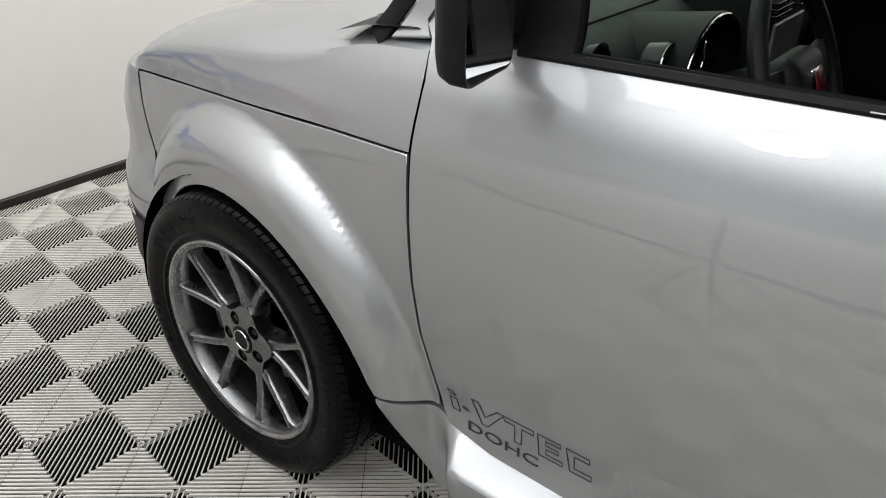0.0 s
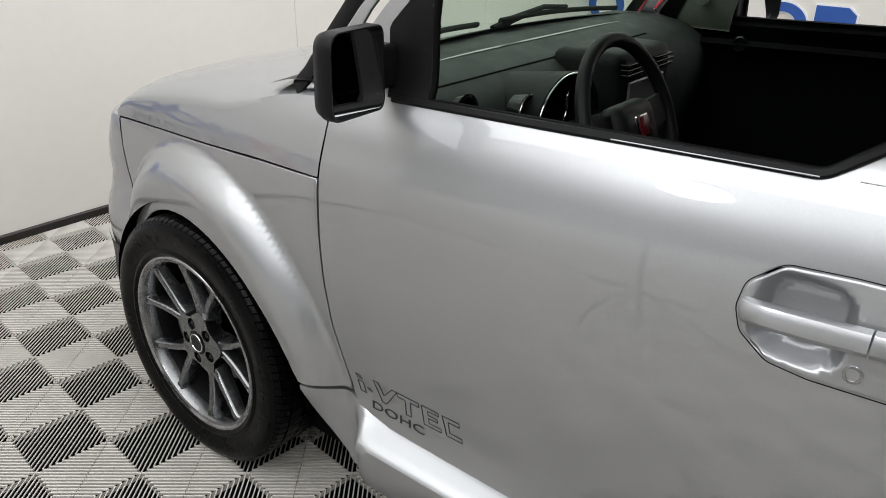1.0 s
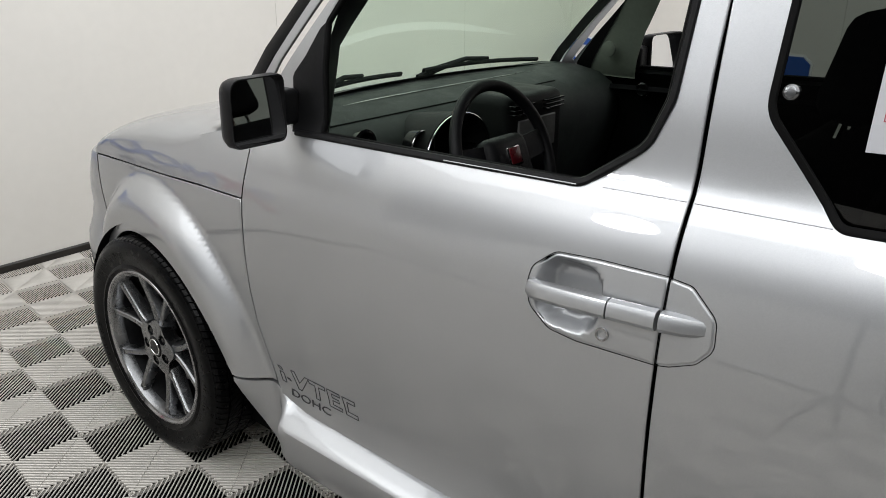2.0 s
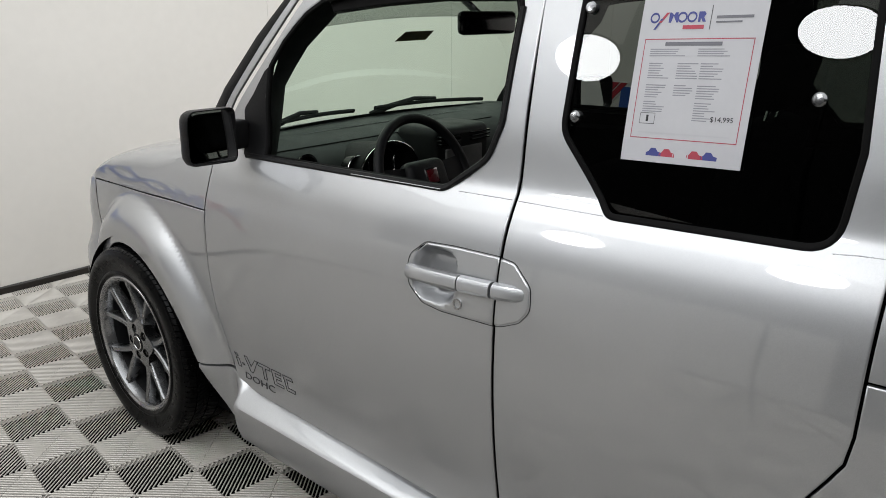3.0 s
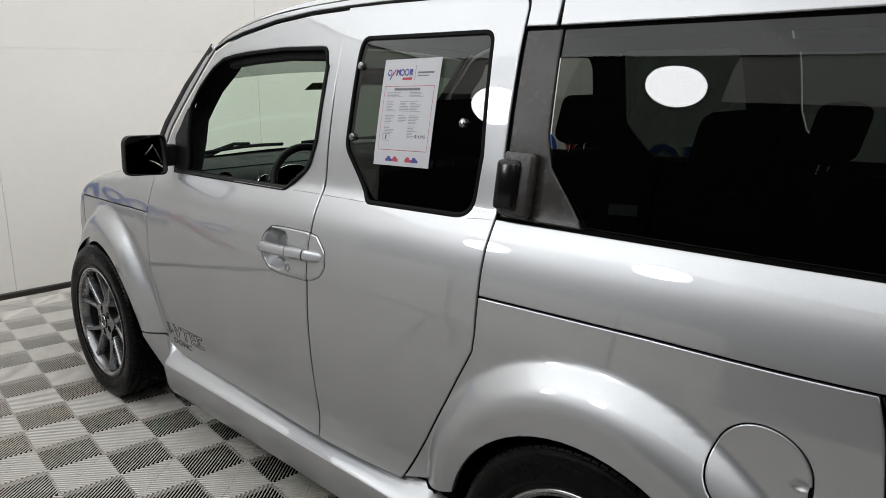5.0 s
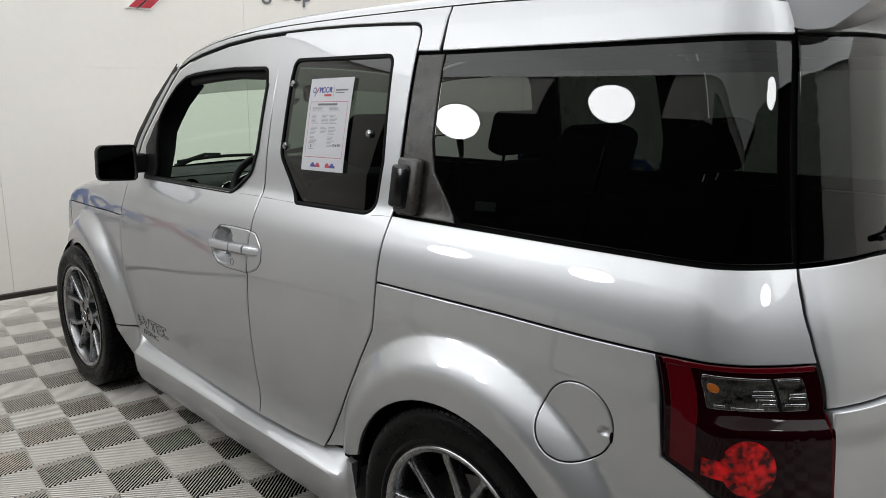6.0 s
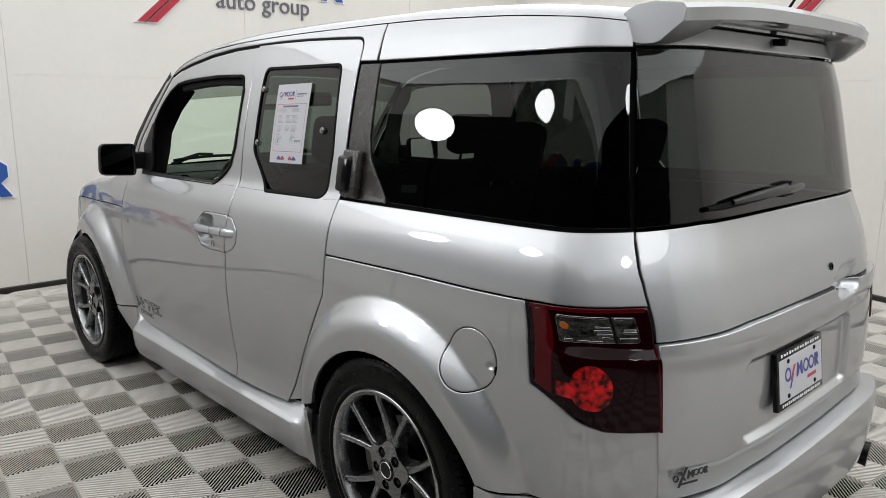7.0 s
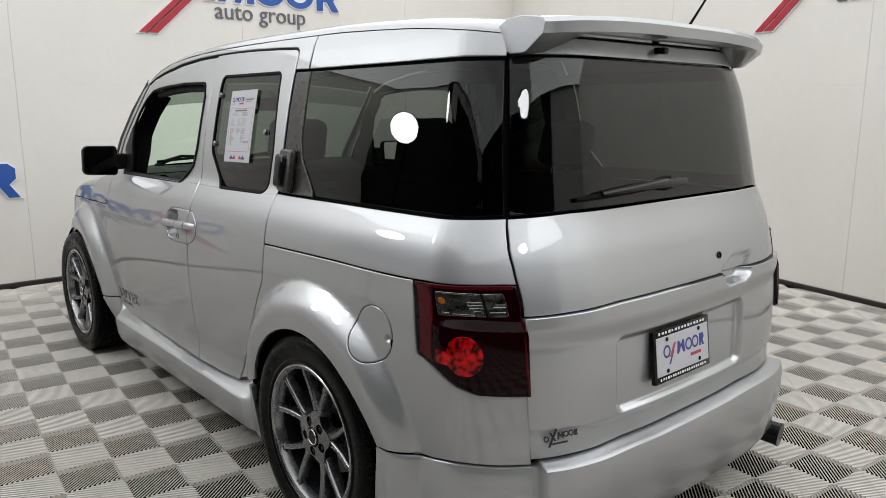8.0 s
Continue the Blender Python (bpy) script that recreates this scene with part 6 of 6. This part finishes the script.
for pts, mat_ in (([(0.15, 0.845), (0.175, 0.845), (0.235, 0.905), (0.21, 0.905)], INK_RED), ([(0.115, 0.805), (0.132, 0.805), (0.19, 0.87), (0.17, 0.87)], INK_BLUE),
                  ([(0.235, 0.845), (0.255, 0.845), (0.27, 0.885), (0.30, 0.845), (0.315, 0.845), (0.305, 0.905), (0.285, 0.905), (0.272, 0.89), (0.25, 0.905), (0.235, 0.905)], INK_BLUE),
                  ([(0.475, 0.845), (0.495, 0.845), (0.495, 0.868), (0.515, 0.845), (0.54, 0.845), (0.52, 0.872), (0.535, 0.89), (0.52, 0.905), (0.475, 0.905)], INK_BLUE),
                  ([(0.36, 0.805), (0.53, 0.805), (0.53, 0.828), (0.36, 0.828)], INK_RED), ([(0.575, 0.80), (0.579, 0.80), (0.579, 0.94), (0.575, 0.94)], INK),
                  ([(0.62, 0.862), (0.90, 0.862), (0.90, 0.878), (0.62, 0.878)], SIGN_GREY), ([(0.62, 0.838), (0.82, 0.838), (0.82, 0.847), (0.62, 0.847)], SIGN_GREY),
                  ([(0.24, 0.708), (0.70, 0.708), (0.70, 0.730), (0.24, 0.730)], SIGN_GREY)):
    part("print_block", raised(pts, [], sheet_put, 0.0002), mat_, sheet_paper, smooth=False)
rng = random.Random(4)
for a0, rows in ((0.13, 21), (0.37, 14), (0.56, 24)):
    for r in range(rows):
        b = 0.60 - 0.0145 * r
        if r not in (7, 8, 15):
            print_bar(a0, a0 + rng.uniform(0.09, 0.19), b, b + 0.0055, PRINT_GREY)
for a0 in (0.12, 0.52):
    for r in range(4):
        print_bar(a0, a0 + rng.uniform(0.18, 0.30), 0.685 - 0.013 * r, 0.6905 - 0.013 * r, PRINT_GREY)
part("price", words("$14,995", 0.056, lambda a, b, c: sheet_put(0.705 + a * 1.0, 0.268 + b * 0.75, c), 0.0002), INK, sheet_paper, smooth=False)
for a0, a1, b0, b1 in ((0.12, 0.25, 0.235, 0.238), (0.12, 0.25, 0.300, 0.303), (0.12, 0.123, 0.235, 0.303), (0.247, 0.25, 0.235, 0.303), (0.175, 0.195, 0.250, 0.290)):
    print_bar(a0, a1, b0, b1, INK, "print_box")
print_bar(0.12, 0.88, 0.178, 0.186, PAPER_GREY)
for k, mat_ in enumerate((INK_BLUE, INK_RED, PAPER, INK_RED, INK_BLUE)):
    a = 0.22 + 0.115 * k
    part("print_car", raised([(a, 0.040), (a + 0.13, 0.040), (a + 0.13, 0.062), (a + 0.10, 0.068), (a + 0.08, 0.088), (a + 0.04, 0.088), (a + 0.02, 0.066), (a, 0.06)], [], sheet_put, 0.0002), mat_, sheet_paper, smooth=False)


# ---- the ribbed floor ----
TILE, TILE_TURN = 0.289, radians(-50.7)
TILE_U, TILE_V = Vector((math.cos(TILE_TURN), math.sin(TILE_TURN))), Vector((-math.sin(TILE_TURN), math.cos(TILE_TURN)))
TILE_ORIGIN = TILE_U * 0.011 + TILE_V * -0.045


def tile_mesh(ribs=23):
    """One tile: four triangles of raised ribs that run at right angles to the tile's edge, on a thin web."""
    verts, faces = [], []
    h, top, cut = TILE / 2 - 0.0008, 0.0, 0.0005
    pitch = 2 * h / ribs
    for quarter in range(4):
        c, s = math.cos(quarter * math.pi / 2), math.sin(quarter * math.pi / 2)
        # slim low ribs one way, broad the other: light-dark contrast put into the shape
        w, deep = ((0.0016, 0.0034), (0.0029, 0.0058))[quarter % 2]
        for k in range(ribs):
            x = -h + (k + 0.5) * pitch
            y0, y1 = -h, -abs(x) - 0.0015
            if y1 - y0 < 0.004:
                continue
            ring = [(x - w, y0, -deep), (x + w, y0, -deep), (x + w, y1, -deep), (x - w, y1, -deep),
                    (x - w, y0, top - cut), (x + w, y0, top - cut), (x + w, y1, top - cut), (x - w, y1, top - cut),
                    (x - w + cut, y0 + cut, top), (x + w - cut, y0 + cut, top), (x + w - cut, y1 - cut, top), (x - w + cut, y1 - cut, top)]
            b = len(verts)
            verts += [(c * p[0] - s * p[1], s * p[0] + c * p[1], p[2]) for p in ring]
            for lo, hi in ((0, 4), (4, 8)):
                for j in range(4):
                    n = (j + 1) % 4
                    faces.append((b + lo + j, b + lo + n, b + hi + n, b + hi + j))
            faces.append((b + 8, b + 9, b + 10, b + 11))
    for sx, sy in ((1, 1), (1, -1)):
        # webs under the diagonals that carry the ribs
        b, d = len(verts), 0.0012
        for z in (-0.0180, -0.0050):
            verts += [(sx * -h - d, sy * -h + d * sx * sy, z), (sx * -h + d, sy * -h - d * sx * sy, z), (sx * h + d, sy * h - d * sx * sy, z), (sx * h - d, sy * h + d * sx * sy, z)]
        faces += [(b + j, b + (j + 1) % 4, b + 4 + (j + 1) % 4, b + 4 + j) for j in range(4)]
    return verts, faces


# the bed's blackness stands in for shade between the ribs
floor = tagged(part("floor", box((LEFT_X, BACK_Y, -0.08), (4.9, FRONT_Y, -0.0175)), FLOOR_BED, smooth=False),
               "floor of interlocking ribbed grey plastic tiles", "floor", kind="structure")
tile_verts, tile_faces = tile_mesh()
tile_data = bpy.data.meshes.new("floor_tile")
tile_data.from_pydata(tile_verts, [], tile_faces)
tile_data.materials.append(FLOOR_TILE)
cells = []
for a in range(-45, 46):
    for b in range(-45, 46):
        c = TILE_ORIGIN + TILE_U * ((a + 0.5) * TILE) + TILE_V * ((b + 0.5) * TILE)
        right = RIGHT_A[0] + (c.y - RIGHT_A[1]) * RDIR.x / RDIR.y
        if LEFT_X + 0.02 < c.x < right + 0.05 and BACK_Y + 0.02 < c.y < FRONT_Y + 0.1:
            near = min(math.hypot(c.x + 1.3, c.y + 0.9) + 0.0, math.hypot(c.x - 1.6, c.y + 3.2) + 0.8)
            hidden = abs(c.x) < 0.5 and -3.0 < c.y < 0.4
            cells.append((near + (9 if hidden else 0), c))
cells.sort(key=lambda q: q[0])
tile_turn = Matrix.Rotation(TILE_TURN, 4, "Z")
for _, c in cells[:290]:
    ob = new("floor_tile", tile_data)
    ob.parent = floor
    ob.matrix_basis = Matrix.Translation((c.x, c.y, 0)) @ tile_turn
base = np.array(tile_verts, dtype=np.float64)
rot = np.array([[TILE_U.x, TILE_V.x, 0], [TILE_U.y, TILE_V.y, 0], [0, 0, 1]])
turned = base @ rot.T
rest = [np.array((c.x, c.y, 0.0)) for _, c in cells[290:]]
all_verts = np.concatenate([turned + c for c in rest])
sizes = [len(q) for q in tile_faces]
flat = np.array([i for q in tile_faces for i in q])
rest_mesh = bpy.data.meshes.new("floor_tiles")
nv, nl, nf, m = len(base), len(flat), len(sizes), len(rest)
rest_mesh.vertices.add(nv * m)
rest_mesh.vertices.foreach_set("co", all_verts.ravel())
rest_mesh.loops.add(nl * m)
rest_mesh.loops.foreach_set("vertex_index", np.concatenate([flat + nv * k for k in range(m)]).astype(np.int32))
rest_mesh.polygons.add(nf * m)
starts = np.concatenate([[0], np.cumsum(sizes)[:-1]])
rest_mesh.polygons.foreach_set("loop_start", np.concatenate([starts + nl * k for k in range(m)]).astype(np.int32))
rest_mesh.update(calc_edges=True)
tiles_rest = link_mesh("floor_tiles", rest_mesh, FLOOR_TILE, floor)
tagged(tiles_rest, "ribbed grey plastic floor tiles further off", kind="stuff")
